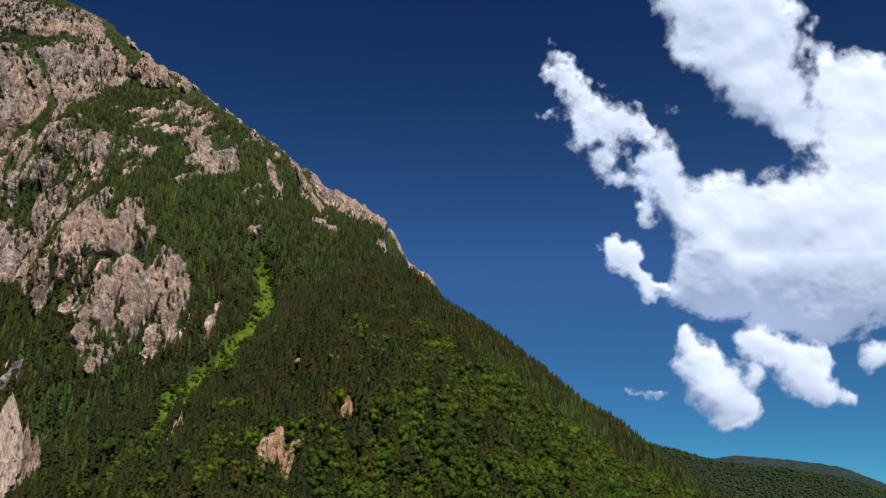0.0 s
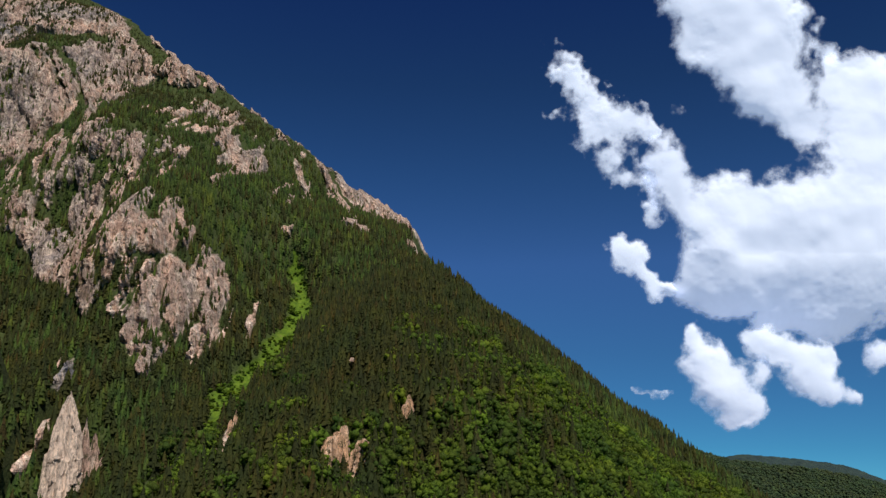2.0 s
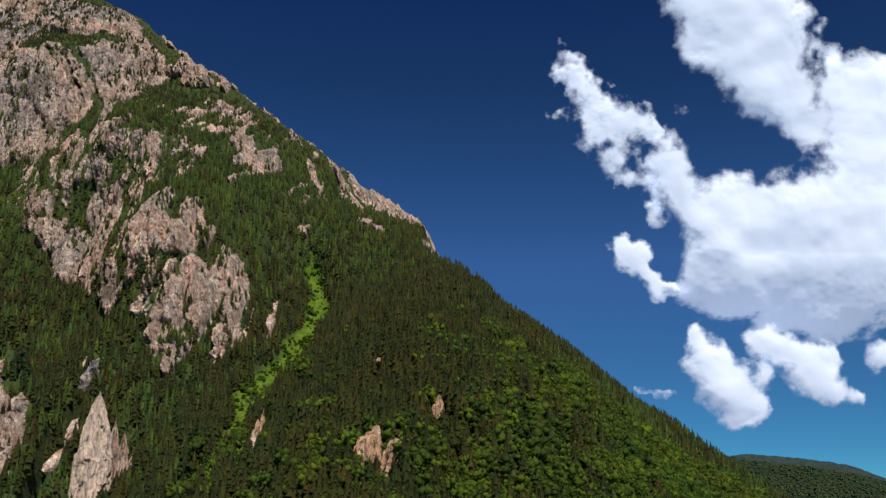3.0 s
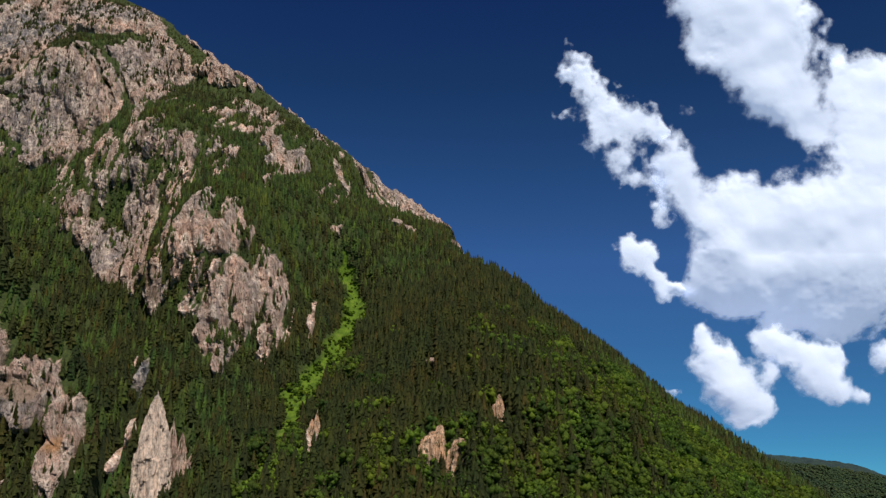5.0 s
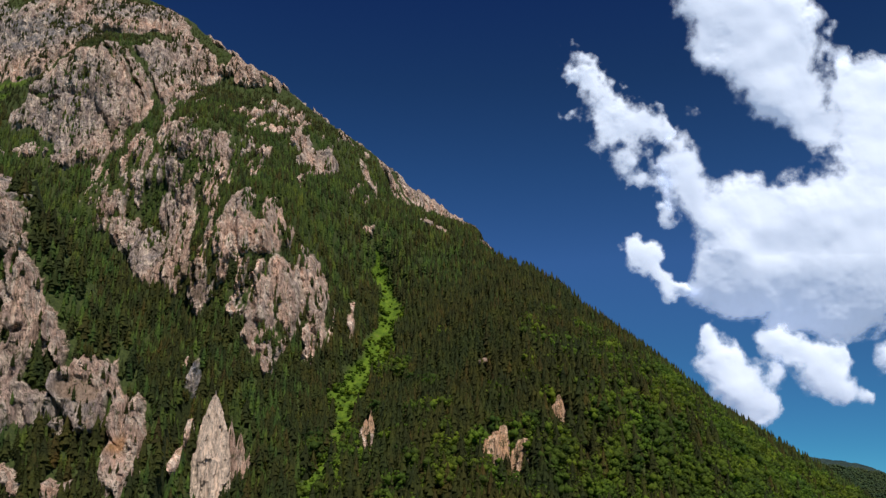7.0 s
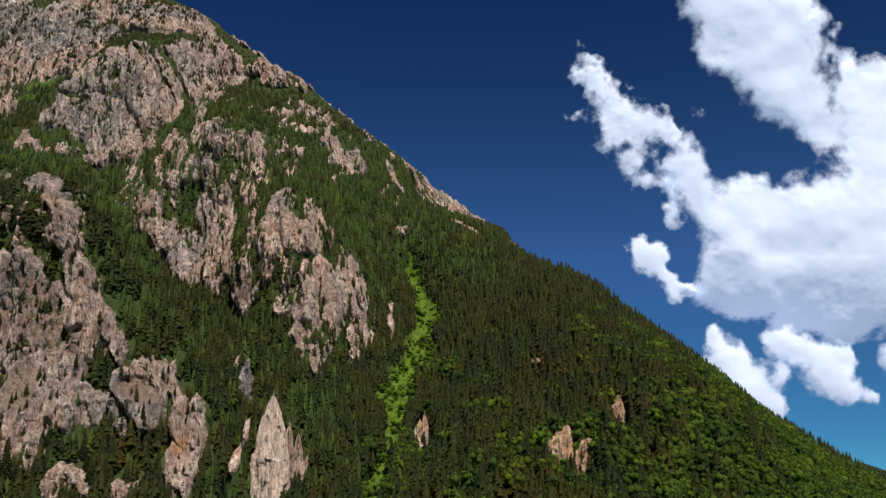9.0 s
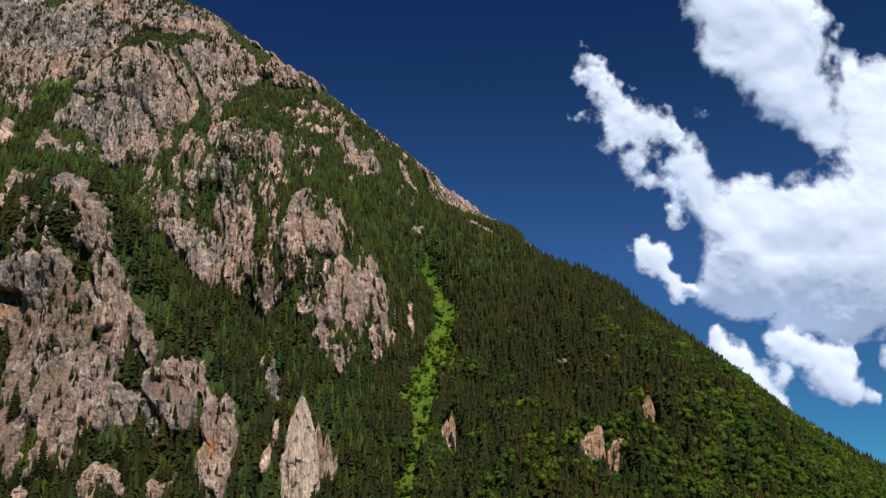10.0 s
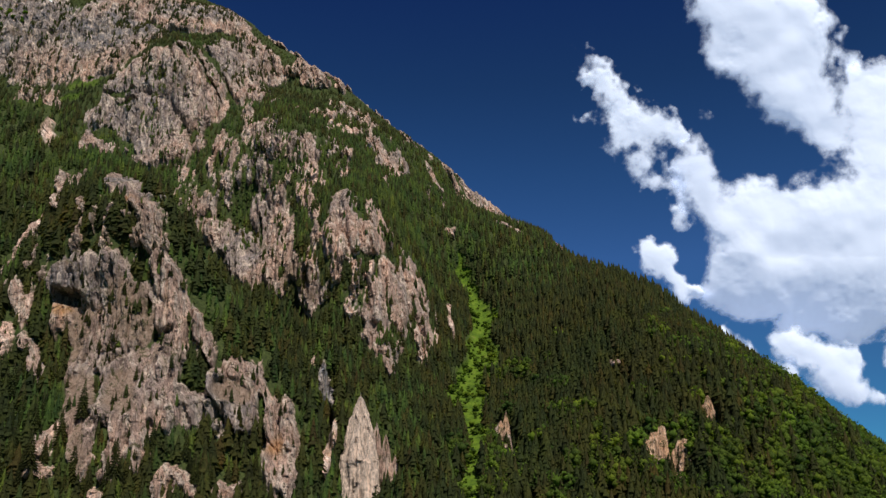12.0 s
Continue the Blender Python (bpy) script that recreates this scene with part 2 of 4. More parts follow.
SHOULDER = [(-880, 920, 9), (-640, 920, -7), (-520, 920, 3), (-280, 920, -16), (-880, 1030, -84), (-760, 1030, 71), (-520, 1030, -10),
            (-400, 1030, 50), (-760, 1140, 12), (-640, 1140, -98), (-1000, 1250, 30), (-880, 1250, -42)]
BULGES = [(-700, 200, -29), (-600, 200, 37), (-800, 300, 28), (-700, 300, -32), (-600, 300, 14), (-800, 400, -32), (-700, 400, -39),
          (-900, 500, -6), (-800, 500, -95), (-700, 500, -55)]
CREST_X = [-1700, -1300, -1000, -830, -671, -515, -435, -300, -209, -145, -125, -100, -60, -30, -3, 60, 116, 187, 250, 345, 420, 600, 1000]
CREST_Z = [1493, 1463, 1383, 1268, 1104, 1023, 977, 869, 848, 800, 664, 577, 526, 471, 424, 376, 352, 276, 221, 160, 130, 60, -40]
BUTTRESS_X = [-1200, -1000, -930, -830, -790, -730, -690, -660, -610, -580, -545, -525]
BUTTRESS_Z = [760, 740, 690, 600, 560, 492, 432, 392, 335, 270, 238, 80]


def crest_top(x):
    """Height of the crest: on the main ridge the ground rolls back behind the edge that one sees from below."""
    return np.interp(x, CREST_X, CREST_Z) + np.interp(x, [-1000, -850, -700, -480, -430, -330, -180, -125, -105], [6, 16, 25, 14, 6, 19, 34, 26, 0])


def broad_back(x, d):
    """How the spur's broad back rises, d metres behind the crest, before it falls away."""
    top = np.interp(x, [-60, -20, 69, 121, 184, 236, 289, 330, 420, 520], [0, 48, 62, 55, 70, 70, 72, 60, 30, 0])
    return top * np.interp(d, [0, 60, 140, 220, 300], [0, 0.33, 0.72, 1.0, 0.9]) - 0.75 * np.maximum(d - 230 * np.minimum(top / 20, 1), 0)


def face_base(x, z):
    """How far away (y) the mountain's face stands at x and height z, without its cliffs."""
    xx = np.clip(x, -1250, 560)
    over = np.maximum(z - np.interp(x, CREST_X, CREST_Z), 0) * (x < -105)
    z = z - over
    a, b = xx / 500, z / 500
    y = 761.5 + 691.9 * b + 92.3 * b * b + 176.7 * a + 381.7 * a * b + 243.4 * a * a
    for gx, gz, d in FOOT + WAIST + SHOULDER:
        y = y + d * np.exp(-((xx - gx) / 115) ** 2 - ((z - gz) / 100) ** 2)
    return y + 2.0 * over


def buttress_base(x, z):
    """The same for the buttress that stands out at the mountain's foot."""
    y = 903.7 + 407.9 * z / 500 + 136.1 * x / 500
    for gx, gz, d in BULGES:
        y = y + d * np.exp(-((x - gx) / 90) ** 2 - ((z - gz) / 80) ** 2)
    return y


# bare rock: place along the face, height, half width, half height, lean, and how closed the rock is
CLIFFS, CRAGS = {}, {}
CLIFFS["summit_cliff"] = [(-1221, 1112, 152, 111, 0.29, 1), (-1317, 1206, 112, 93, 0.28, 1), (-1104, 1138, 100, 113, 0.31, 1),
        (-1085, 1031, 62, 50, 0.08, 1), (-1019, 1258, 133, 65, 0.27, 1), (-1029, 1134, 56, 49, 0.35, 1), (-890, 1243, 66, 64, 0.35, 1),
        (-1425, 1148, 110, 104, 0.30, 1), (-930, 1175, 72, 29, 0.29, 1), (-1031, 1068, 34, 43, -0.10, 1)]
CLIFFS["pink_shoulder"] = [(-811, 1079, 43, 69, 0.39, 1), (-765, 1104, 39, 67, 0.36, 1), (-804, 984, 17, 82, 0.40, 0.95),
        (-850, 1072, 26, 32, 0.24, 0.95), (-773, 1004, 23, 68, 0.29, 0.8), (-719, 1082, 21, 15, 0.08, 0.7), (-810, 1169, 27, 47, 0.42, 1)]
CLIFFS["rock_wedge"] = [(-918, 966, 70, 72, 0.27, 1), (-973, 974, 65, 50, -0.18, 1), (-877, 922, 51, 77, 0.34, 1),
        (-1007, 937, 50, 51, -0.22, 1), (-1024, 874, 50, 41, -0.01, 1), (-949, 860, 66, 60, 0.16, 1), (-855, 890, 44, 45, 0.45, 0.95),
        (-914, 804, 49, 43, 0.23, 1), (-922, 764, 27, 29, 0.29, 0.9), (-898, 1021, 20, 45, 0.48, 0.95), (-860, 975, 34, 84, 0.56, 1)]
CLIFFS["shelf_crag"] = [(-1256, 982, 16, 21, 0.21, 0.9), (-1196, 924, 42, 53, 0.28, 0.4), (-1264, 933, 19, 42, 0.20, 0.3)]
CLIFFS["fluted_cliff"] = [(-865, 764, 27, 77, 0.35, 0.44), (-828, 694, 19, 46, 0.39, 0.39), (-841, 813, 18, 54, 0.38, 0.29),
        (-772, 766, 28, 65, 0.5, 0.39), (-755, 864, 13, 44, 0.38, 0.34), (-705, 783, 45, 39, 0.15, 0.39), (-675, 747, 33, 27, 0.25, 0.39),
        (-651, 756, 20, 48, 0.24, 0.44), (-620, 737, 13, 41, 0.16, 0.49), (-636, 703, 13, 23, 0.07, 0.19), (-696, 833, 19, 26, 0.21, 0.17)]
CLIFFS["fluted_rib"] = [(-722, 710, 35, 37, 0.18, 0.39), (-795, 635, 29, 28, 0.3, 0.44), (-802, 605, 13, 35, 0.22, 0.39),
        (-756, 669, 18, 35, 0.1, 0.25), (-595, 688, 18, 38, 0.3, 0.25), (-691, 695, 15, 37, 0.06, 0.29), (-784, 707, 14, 40, 0.34, 0.25)]
CLIFFS["crest_crag"] = [(-591, 971, 26, 48, 0.27, 0.53), (-548, 958, 42, 33, 0.13, 0.5), (-563, 867, 23, 23, 0.1, 0.4),
        (-595, 877, 10, 55, 0.18, 0.15), (-519, 875, 22, 48, 0.27, 0.3), (-498, 847, 26, 33, 0.21, 0.4), (-469, 817, 35, 60, -0.04, 0.5),
        (-482, 718, 9, 33, 0.26, 0.25), (-581, 794, 9, 17, 0.1, 0.15)]
CLIFFS["crest_rock"] = [(-668, 1091, 31, 31, 0.31, 1), (-647, 1054, 37, 19, 0.21, 0.88), (-706, 1081, 26, 13, 0.07, 0.73),
        (-590, 1056, 7, 28, 0.23, 0.88), (-446, 970, 7, 24, 0.36, 0.93), (-376, 834, 7, 60, 0.34, 0.88), (-295, 869, 10, 34, 0.27, 0.93),
        (-353, 771, 10, 29, 0.19, 0.63)]
CLIFFS["pink_cliff"] = [(-543, 578, 21, 56, 0.04, 0.95), (-511, 527, 34, 38, 0.12, 1), (-552, 529, 16, 48, -0.09, 0.95),
        (-493, 582, 14, 37, 0.28, 0.85), (-503, 501, 25, 12, 0.03, 0.85), (-468, 546, 5, 25, 0.02, 0.85)]
CLIFFS["grey_cliff"] = [(-748, 570, 35, 41, 0.54, 1), (-703, 530, 43, 55, 0.44, 1), (-657, 555, 37, 98, 0.17, 1),
        (-669, 654, 19, 24, 0.06, 0.9), (-609, 628, 15, 59, 0.40, 0.85), (-609, 487, 21, 31, 0.20, 0.75), (-581, 539, 8, 27, 0.12, 0.55),
        (-692, 616, 20, 44, 0.09, 0.9)]
CLIFFS["rib_cliff"] = [(-549, 461, 26, 27, 0.04, 0.25), (-561, 431, 13, 27, 0.04, 0.25), (-519, 407, 14, 23, 0.04, 0.3),
        (-582, 447, 10, 49, 0.05, 0.25), (-531, 477, 12, 11, 0.04, 0.4), (-595, 433, 8, 26, 0.16, 0.25)]
CLIFFS["ridge_crag"] = [(-302, 818, 10, 117, 0.57, 1), (-241, 678, 23, 27, 0.77, 0.9),
        (-121, 633, 9, 32, 0.20, 0.85), (-355, 640, 8, 12, 0.11, 0.5), (-444, 981, 4, 45, 0.55, 0.9), (-522, 1048, 7, 31, 0.67, 0.8),
        (-388, 918, 5, 11, 0.18, 0.8)]
CLIFFS["pillar_cliff"] = [(-468, 473, 17, 27, 0.02, 1), (-482, 408, 22, 48, -0.06, 1), (-455, 425, 20, 54, 0.09, 1),
        (-433, 480, 18, 57, 0.25, 0.9), (-420, 426, 13, 56, 0.14, 0.75), (-410, 386, 6, 31, 0.05, 0.75), (-466, 353, 15, 28, 0.10, 0.95),
        (-485, 357, 18, 23, 0.37, 0.95), (-466, 324, 11, 20, 0.02, 0.85)]
CLIFFS["pillar_rib"] = [(-496, 450, 7, 36, -0.06, 0.6), (-430, 373, 7, 22, 0.16, 0.7), (-416, 347, 3, 29, 0.11, 0.85),
        (-370, 413, 6, 27, 0.15, 0.8), (-371, 451, 6, 15, -0.08, 0.6), (-397, 425, 5, 19, -0.05, 0.55)]
CLIFFS["ravine_crag"] = [(-548, 288, 9, 36, 0.36, 0.55), (-534, 199, 7, 31, -0.01, 0.5),
        (-554, 161, 8, 16, 0.31, 0.65), (-527, 219, 6, 20, 0.09, 0.6)]
CRAGS["knob_crag"] = [(-813, 541, 25, 35, 0.75, 1), (-769, 494, 10, 21, 0.46, 0.95), (-774, 468, 7, 12, 0.19, 0.65),
        (-918, 673, 14, 24, 0.36, 0.9), (-894, 654, 10, 16, 0.35, 0.8), (-924, 658, 6, 20, 0.37, 0.75)]
CRAGS["shelf_crag"] = [(-909, 563, 11, 34, 0.55, 0.9), (-888, 561, 9, 26, 0.48, 0.8), (-882, 503, 5, 20, 0.62, 0.85),
        (-833, 486, 8, 13, 0.46, 0.55), (-979, 675, 11, 29, 0.40, 0.75)]
CRAGS["buttress_cliff"] = [(-824, 388, 33, 35, 0.03, 1), (-785, 379, 31, 39, 0.09, 1), (-751, 360, 29, 40, 0.23, 0.95),
        (-715, 382, 16, 47, 0.39, 1), (-700, 325, 22, 42, 0.36, 1), (-681, 334, 13, 25, 0.48, 0.85), (-772, 326, 47, 34, 0.20, 0.95),
        (-824, 340, 18, 29, 0.17, 0.95), (-702, 277, 26, 33, 0.25, 1), (-662, 308, 5, 22, 0.39, 0.8), (-736, 437, 15, 10, 0.13, 0.5),
        (-825, 436, 8, 16, 0.15, 0.6)]
CRAGS["middle_buttress_cliff"] = [(-735, 270, 36, 33, 0.35, 1), (-778, 280, 30, 41, 0.40, 0.85), (-777, 239, 16, 45, 0.49, 0.6),
        (-719, 221, 21, 33, 0.31, 0.95), (-753, 197, 12, 24, 0.39, 0.6), (-705, 198, 7, 22, 0.26, 0.85), (-749, 243, 22, 23, 0.42, 0.9),
        (-757, 196, 13, 34, 0.35, 0.7), (-722, 182, 12, 28, 0.3, 0.7)]
CRAGS["lower_buttress_cliff"] = [(-687, 239, 23, 23, 0.22, 1), (-664, 241, 14, 19, 0.18, 0.9), (-640, 258, 19, 32, 0.39, 1),
        (-620, 265, 20, 40, 0.38, 1), (-621, 232, 20, 22, 0.23, 0.95), (-581, 223, 16, 34, 0.41, 1), (-577, 179, 17, 31, 0.28, 1),
        (-578, 248, 7, 13, 0.30, 0.85), (-642, 216, 8, 13, 0.17, 0.6)]
CRAGS["low_crag"] = [(-672, 168, 16, 15, 0.39, 0.95), (-652, 160, 6, 11, 0.40, 0.85), (-622, 155, 15, 9, 0.33, 0.95),
        (-680, 160, 8, 14, 0.23, 0.9), (-727, 153, 6, 6, 0.28, 0.65)]
CRAGS["side_crag"] = [(-881, 366, 10, 33, 0.39, 0.85), (-847, 293, 7, 32, 0.59, 0.85), (-793, 199, 11, 15, 0.48, 0.5),
        (-786, 176, 18, 9, 0.43, 0.55), (-877, 318, 5, 20, 0.33, 0.5)]
CLIFFS["spur_rock"] = [(-180, 314, 6, 7, 0, 0.8), (20, 333, 9, 7, 0, 0.9), (-323, 216, 10, 18, 0, 0.9), (150, 346, 9, 6, 0, 0.9)]
CLIFFS["scattered_rock"] = [(-640, 740, 130, 90, 0, -0.5), (-540, 470, 90, 80, 0, -0.7), (-560, 900, 110, 70, 0, -0.7), (-800, 660, 80, 70, 0, -0.6),
                            (-330, 760, 110, 80, 0, -1.0), (-950, 800, 110, 70, 0, -0.7), (-430, 380, 50, 60, 0, -0.8), (-760, 960, 60, 60, 0, -0.8)]
CRAGS["scattered_crag"] = [(-760, 470, 100, 50, 0, -0.8), (-880, 420, 50, 110, 0, -1.0), (-740, 205, 90, 50, 0, -1.0), (-900, 560, 60, 50, 0, -0.9)]
# woods that part the cliffs: place along the face, height, half width, half height, lean
WOODS = [(-1013, 926, 37, 11, 0.21), (-949, 1089, 59, 16, 0.26), (-857, 1158, 29, 17, 0.21), (-851, 982, 3, 76, 0.56),
        (-904, 1034, 4, 38, 0.59), (-996, 899, 28, 7, 0.19), (-1021, 830, 18, 20, 0.87), (-610, 562, 14, 63, 0.16),
        (-691, 585, 4, 36, 0.14), (-559, 396, 19, 21, 0.06), (-459, 376, 5, 19, 0.01), (-506, 381, 6, 13, 0.04), (-712, 1078, 5, 10, 0.08)]
GROVES = [(-673, 278, 14, 18, 0.19), (-749, 401, 11, 14, 0.12), (-687, 328, 3, 21, 0.18), (-646, 198, 24, 9, 0.19),
        (-679, 197, 21, 9, 0.21), (-737, 198, 5, 22, 0.34), (-620, 202, 15, 16, 0.18), (-821, 308, 8, 20, 0.28), (-765, 259, 5, 27, 0.45),
        (-604, 238, 5, 26, 0.13), (-732, 357, 4, 12, 0.15), (-782, 454, 12, 29, 0.14), (-855, 347, 9, 48, 0.23)]
GULLY_Z = [140, 155, 197, 232, 271, 313, 353, 400, 453, 494, 534, 585, 600]
GULLY_X = [-378, -374, -362, -356, -355, -352, -326, -317, -310, -315, -332, -341, -345]
GULLY_W = [14, 15, 13, 14, 23, 29, 30, 22, 23, 21, 16, 11, 0]


def cliff_field(x, z, patches_of, woods, seed):
    """How much of the ground is bare rock (0 to 1), and the number of the cliff that it belongs to."""
    wx = x + 5 * fbm(x / 34, z / 60, 3 + seed) + 3.5 * fbm(x / 7, z / 40, 11 + seed)
    wz = z + 6 * fbm(x / 26, z / 60, 5 + seed) + 9 * fbm(x / 6, z / 70, 13 + seed)
    sliver = 1.5 * fbm(x / 9, z / 46, 21 + seed, 5, 0.62) + 0.4 * fbm(x / 40, z / 34, 27 + seed)
    best, owner = np.full(x.shape, -9.0), np.zeros(x.shape, int)
    for k, patches in enumerate(patches_of.values()):
        for cx, cz, rx, rz, lean, closed in patches:
            v = 1.06 - np.hypot((wx - cx - lean * (cz - wz)) / rx, (wz - cz) / rz)
            v = np.minimum(v, 0.42) + 0.75 * sliver * min(1.26 - closed, 1.0) + (closed - 1) * 0.34
            owner = np.where(v > best, k, owner)
            best = np.maximum(best, v)
    if patches_of is CLIFFS:
        # bare stone along the crest
        v = 0.02 - (np.interp(x, CREST_X, CREST_Z) + 10 - z) / 18 + 0.9 * sliver - 3 * (1 - sstep(-830, -760, x) * sstep(-105, -130, x))
        owner = np.where(v > best, list(CLIFFS).index("crest_rock"), owner)
        best = np.maximum(best, v)
        # and the slabs under the descending ridge
        v = np.minimum((z - np.interp(x, [-340, -316, -300, -258, -220, -150, -128, -110], [9999, 875, 838, 800, 784, 768, 770, 9999])) / 40, 0.42) + 0.35 * sliver
        owner = np.where(v > best, list(CLIFFS).index("ridge_crag"), owner)
        best = np.maximum(best, v)
    for cx, cz, rx, rz, lean in woods:
        best = best - 0.9 * sstep(0.0, 0.5, 1.1 - np.hypot((wx - cx - lean * (cz - wz)) / rx, (wz - cz) / rz))
    return sstep(-0.05, 0.05, best), owner, sstep(-0.45, 0.05, best), sstep(-0.05, 0.40, best)


def gully_field(x, z):
    middle = np.interp(z, GULLY_Z, GULLY_X)
    width = np.interp(z, GULLY_Z, GULLY_W) * (1 + 0.7 * fbm(z / 22, x / 60, 36))
    far = np.abs(x + 9 * fbm(x / 16, z / 20, 31) - middle) / np.maximum(width, 0.01)
    green = 1 - sstep(0.6, 1.15, far)
    for cx, cz, rx, rz in MEADOWS:
        green = np.maximum(green, 0.6 - 0.6 * sstep(0.7, 1.1, np.hypot((x - cx) / rx, (z - cz) / rz) + 0.4 * fbm(x / 14, z / 9, 33)))
    return green


def gully_cut(x, z):
    """How deep the gully has cut into the face."""
    middle = np.interp(z, GULLY_Z, GULLY_X)
    return 52 * np.exp(-((x - middle) / 42) ** 2) * sstep(250, 350, z) * sstep(620, 520, z)


# hollows in which the free-standing rocks stand: place, height, half width, half height, depth
HOLLOWS = [(-486, 150, 36, 52, 48), (-169, 165, 26, 30, 30), (-106, 222, 10, 20, 26), (-321, 200, 14, 28, 26), (-541, 255, 10, 52, 62)]


def hollow_field(x, z):
    deep, bare = np.zeros(x.shape), np.zeros(x.shape)
    for cx, cz, rx, rz, d in HOLLOWS:
        g = np.exp(-((x - cx) / rx) ** 4 - ((z - cz) / rz) ** 4)
        deep, bare = deep + d * g, np.maximum(bare, g)
    return deep, bare


def billow(a, b, seed):
    """Rounded columns parted by sharp clefts, 0 to about 1."""
    return np.sqrt(np.abs(fbm(a, b, seed, 2, 0.4)))


def rock_relief(x, z, seed):
    """Upright pillars and ribs, split by clefts and broken into leaning facets; large is forward."""
    wx, wz = x + 4 * fbm(x / 30, z / 60, seed + 1) + 0.08 * z, z + 9 * fbm(x / 14, z / 30, seed + 2)
    pillars = 10 * ridged(wx / 50, wz / 210, seed, 2) + 20 * billow(wx / 19, wz / 150, seed + 6) + 14 * billow(wx / 8.5, wz / 75, seed + 11)
    broken = 3.0 * blocks(wx / 11, wz / 52, seed + 9) + 2.6 * blocks(wx / 5.5, wz / 17, seed + 13)
    ledges = (2 + 3 * sstep(980, 1060, z)) * fbm(x / 55, z / 9, seed + 14)
    return pillars + broken + ledges - 12


def face(x, z):
    """The face with its cliffs, ribs and hollows; its rock, gully and cliff numbers."""
    rock, owner, fringe, body = cliff_field(x, z, CLIFFS, WOODS, 0)
    gully = gully_field(x, z)
    y = face_base(x, z)
    y = y + 8 * fbm(x / 90, z / 90, 41) * (1 - rock)
    ribs = rock_relief(x, z, 45)
    y = y + 16 * np.exp(-((x + 487) / 10) ** 4 - ((z - 380) / 7) ** 4)
    return y - body * (3 + 1.2 * ribs) - 2 * rock + 3 * gully + gully_cut(x, z) + hollow_field(x, z)[0], rock, gully, owner, fringe


def buttress(x, z):
    rock, owner, fringe, body = cliff_field(x, z, CRAGS, GROVES, 30)
    y = buttress_base(x, z)
    ribs = 1.15 * rock_relief(x * 1.3, z * 1.3, 46)
    hole = 46 * np.exp(-((x + 829) / 15) ** 8 - ((z - 369 + 0.15 * (x + 829)) / 8.5) ** 8) + 16 * np.exp(-((x + 710) / 9) ** 4 - ((z - 326 - 0.3 * (x + 710)) / 5) ** 4)
    hole = hole + 14 * np.exp(-((x + 674 + 0.3 * (z - 234)) / 4) ** 4 - ((z - 234) / 11) ** 4)
    return y + hole - body * (4 + ribs * (1 - 0.6 * soil_field(x, z))) - 2 * rock + 5 * fbm(x / 40, z / 40, 43), rock, 0 * rock, owner, fringe


WORDS = {
    "summit_cliff": "broad grey and pink limestone wall below the mountain top",
    "rock_wedge": "wedge of pale pink limestone with small trees on its ledges",
    "pink_shoulder": "pink weathered rock shoulder beside the wooded crest",
    "shelf_crag": "small pale crag on a wooded shelf",
    "fluted_cliff": "pale limestone flutes standing among dark spruces",
    "fluted_rib": "narrow pale rock ribs between dark spruces",
    "pillar_rib": "thin upright rock rib beside the tall pillars",
    "middle_buttress_cliff": "brownish weathered middle wall of the rock buttress",
    "side_crag": "tilted weathered slab among dark trees",
    "crest_crag": "pinkish rock crag just below the wooded crest",
    "pink_cliff": "pink limestone cliff in full sun above the forest",
    "grey_cliff": "bluish grey cliff with upright cracks above the forest",
    "rib_cliff": "broken pale rock ribs with spruces between them",
    "pillar_cliff": "tall pale rock pillars rising from the spruces",
    "ridge_crag": "bare pink rock slabs on the descending ridge",
    "spur_rock": "small pale rock showing through the forest",
    "crest_rock": "bare pinkish rock edge along the mountain's crest",
    "ravine_crag": "rock wall of a narrow wooded ravine",
    "scattered_rock": "broken pale rocks between the spruces",
    "scattered_crag": "broken weathered rocks between dark trees",
    "knob_crag": "grey rock knob among dark spruces",
    "buttress_cliff": "large weathered limestone buttress with rusty stains and scattered trees",
    "lower_buttress_cliff": "lower rock steps of the weathered buttress",
    "low_crag": "low weathered crag rising out of the woods",
}


STAINS = [(-833, 352, 20, 10), (-777, 490, 16, 5), (-584, 203, 11, 18), (-535, 199, 24, 64)]
MEADOWS = [(-1110, 975, 40, 18), (-1130, 940, 30, 12), (-1345, 1190, 50, 40)]


def stain_field(x, z):
    """Rust run down from seeps and the roofs of caves."""
    amount = np.zeros(x.shape)
    for cx, cz, rx, rz in STAINS:
        amount = np.maximum(amount, 1 - np.hypot((x - cx + 6 * fbm(x / 9, z / 20, 35)) / rx, (z - cz + 5 * fbm(x / 8, z / 12, 37)) / rz))
    return 0.65 * sstep(0.0, 0.9, amount)


GREYS = [(-1295, 1200, 190, 130, 0.85), (-1104, 1138, 120, 100, 0.9), (-1029, 1140, 70, 40, 1.0), (-940, 1250, 120, 50, 0.75), (-960, 900, 130, 130, 0.7), (-850, 1080, 120, 90, 0.4),
         (-690, 760, 110, 70, 0.25), (-715, 545, 50, 60, 0.75), (-813, 541, 30, 34, 0.85), (-815, 395, 60, 40, 0.75), (-745, 280, 95, 75, 0.45), (-640, 225, 50, 40, 0.5),
         (-548, 288, 18, 48, 1.0), (-511, 297, 16, 40, 1.0)]


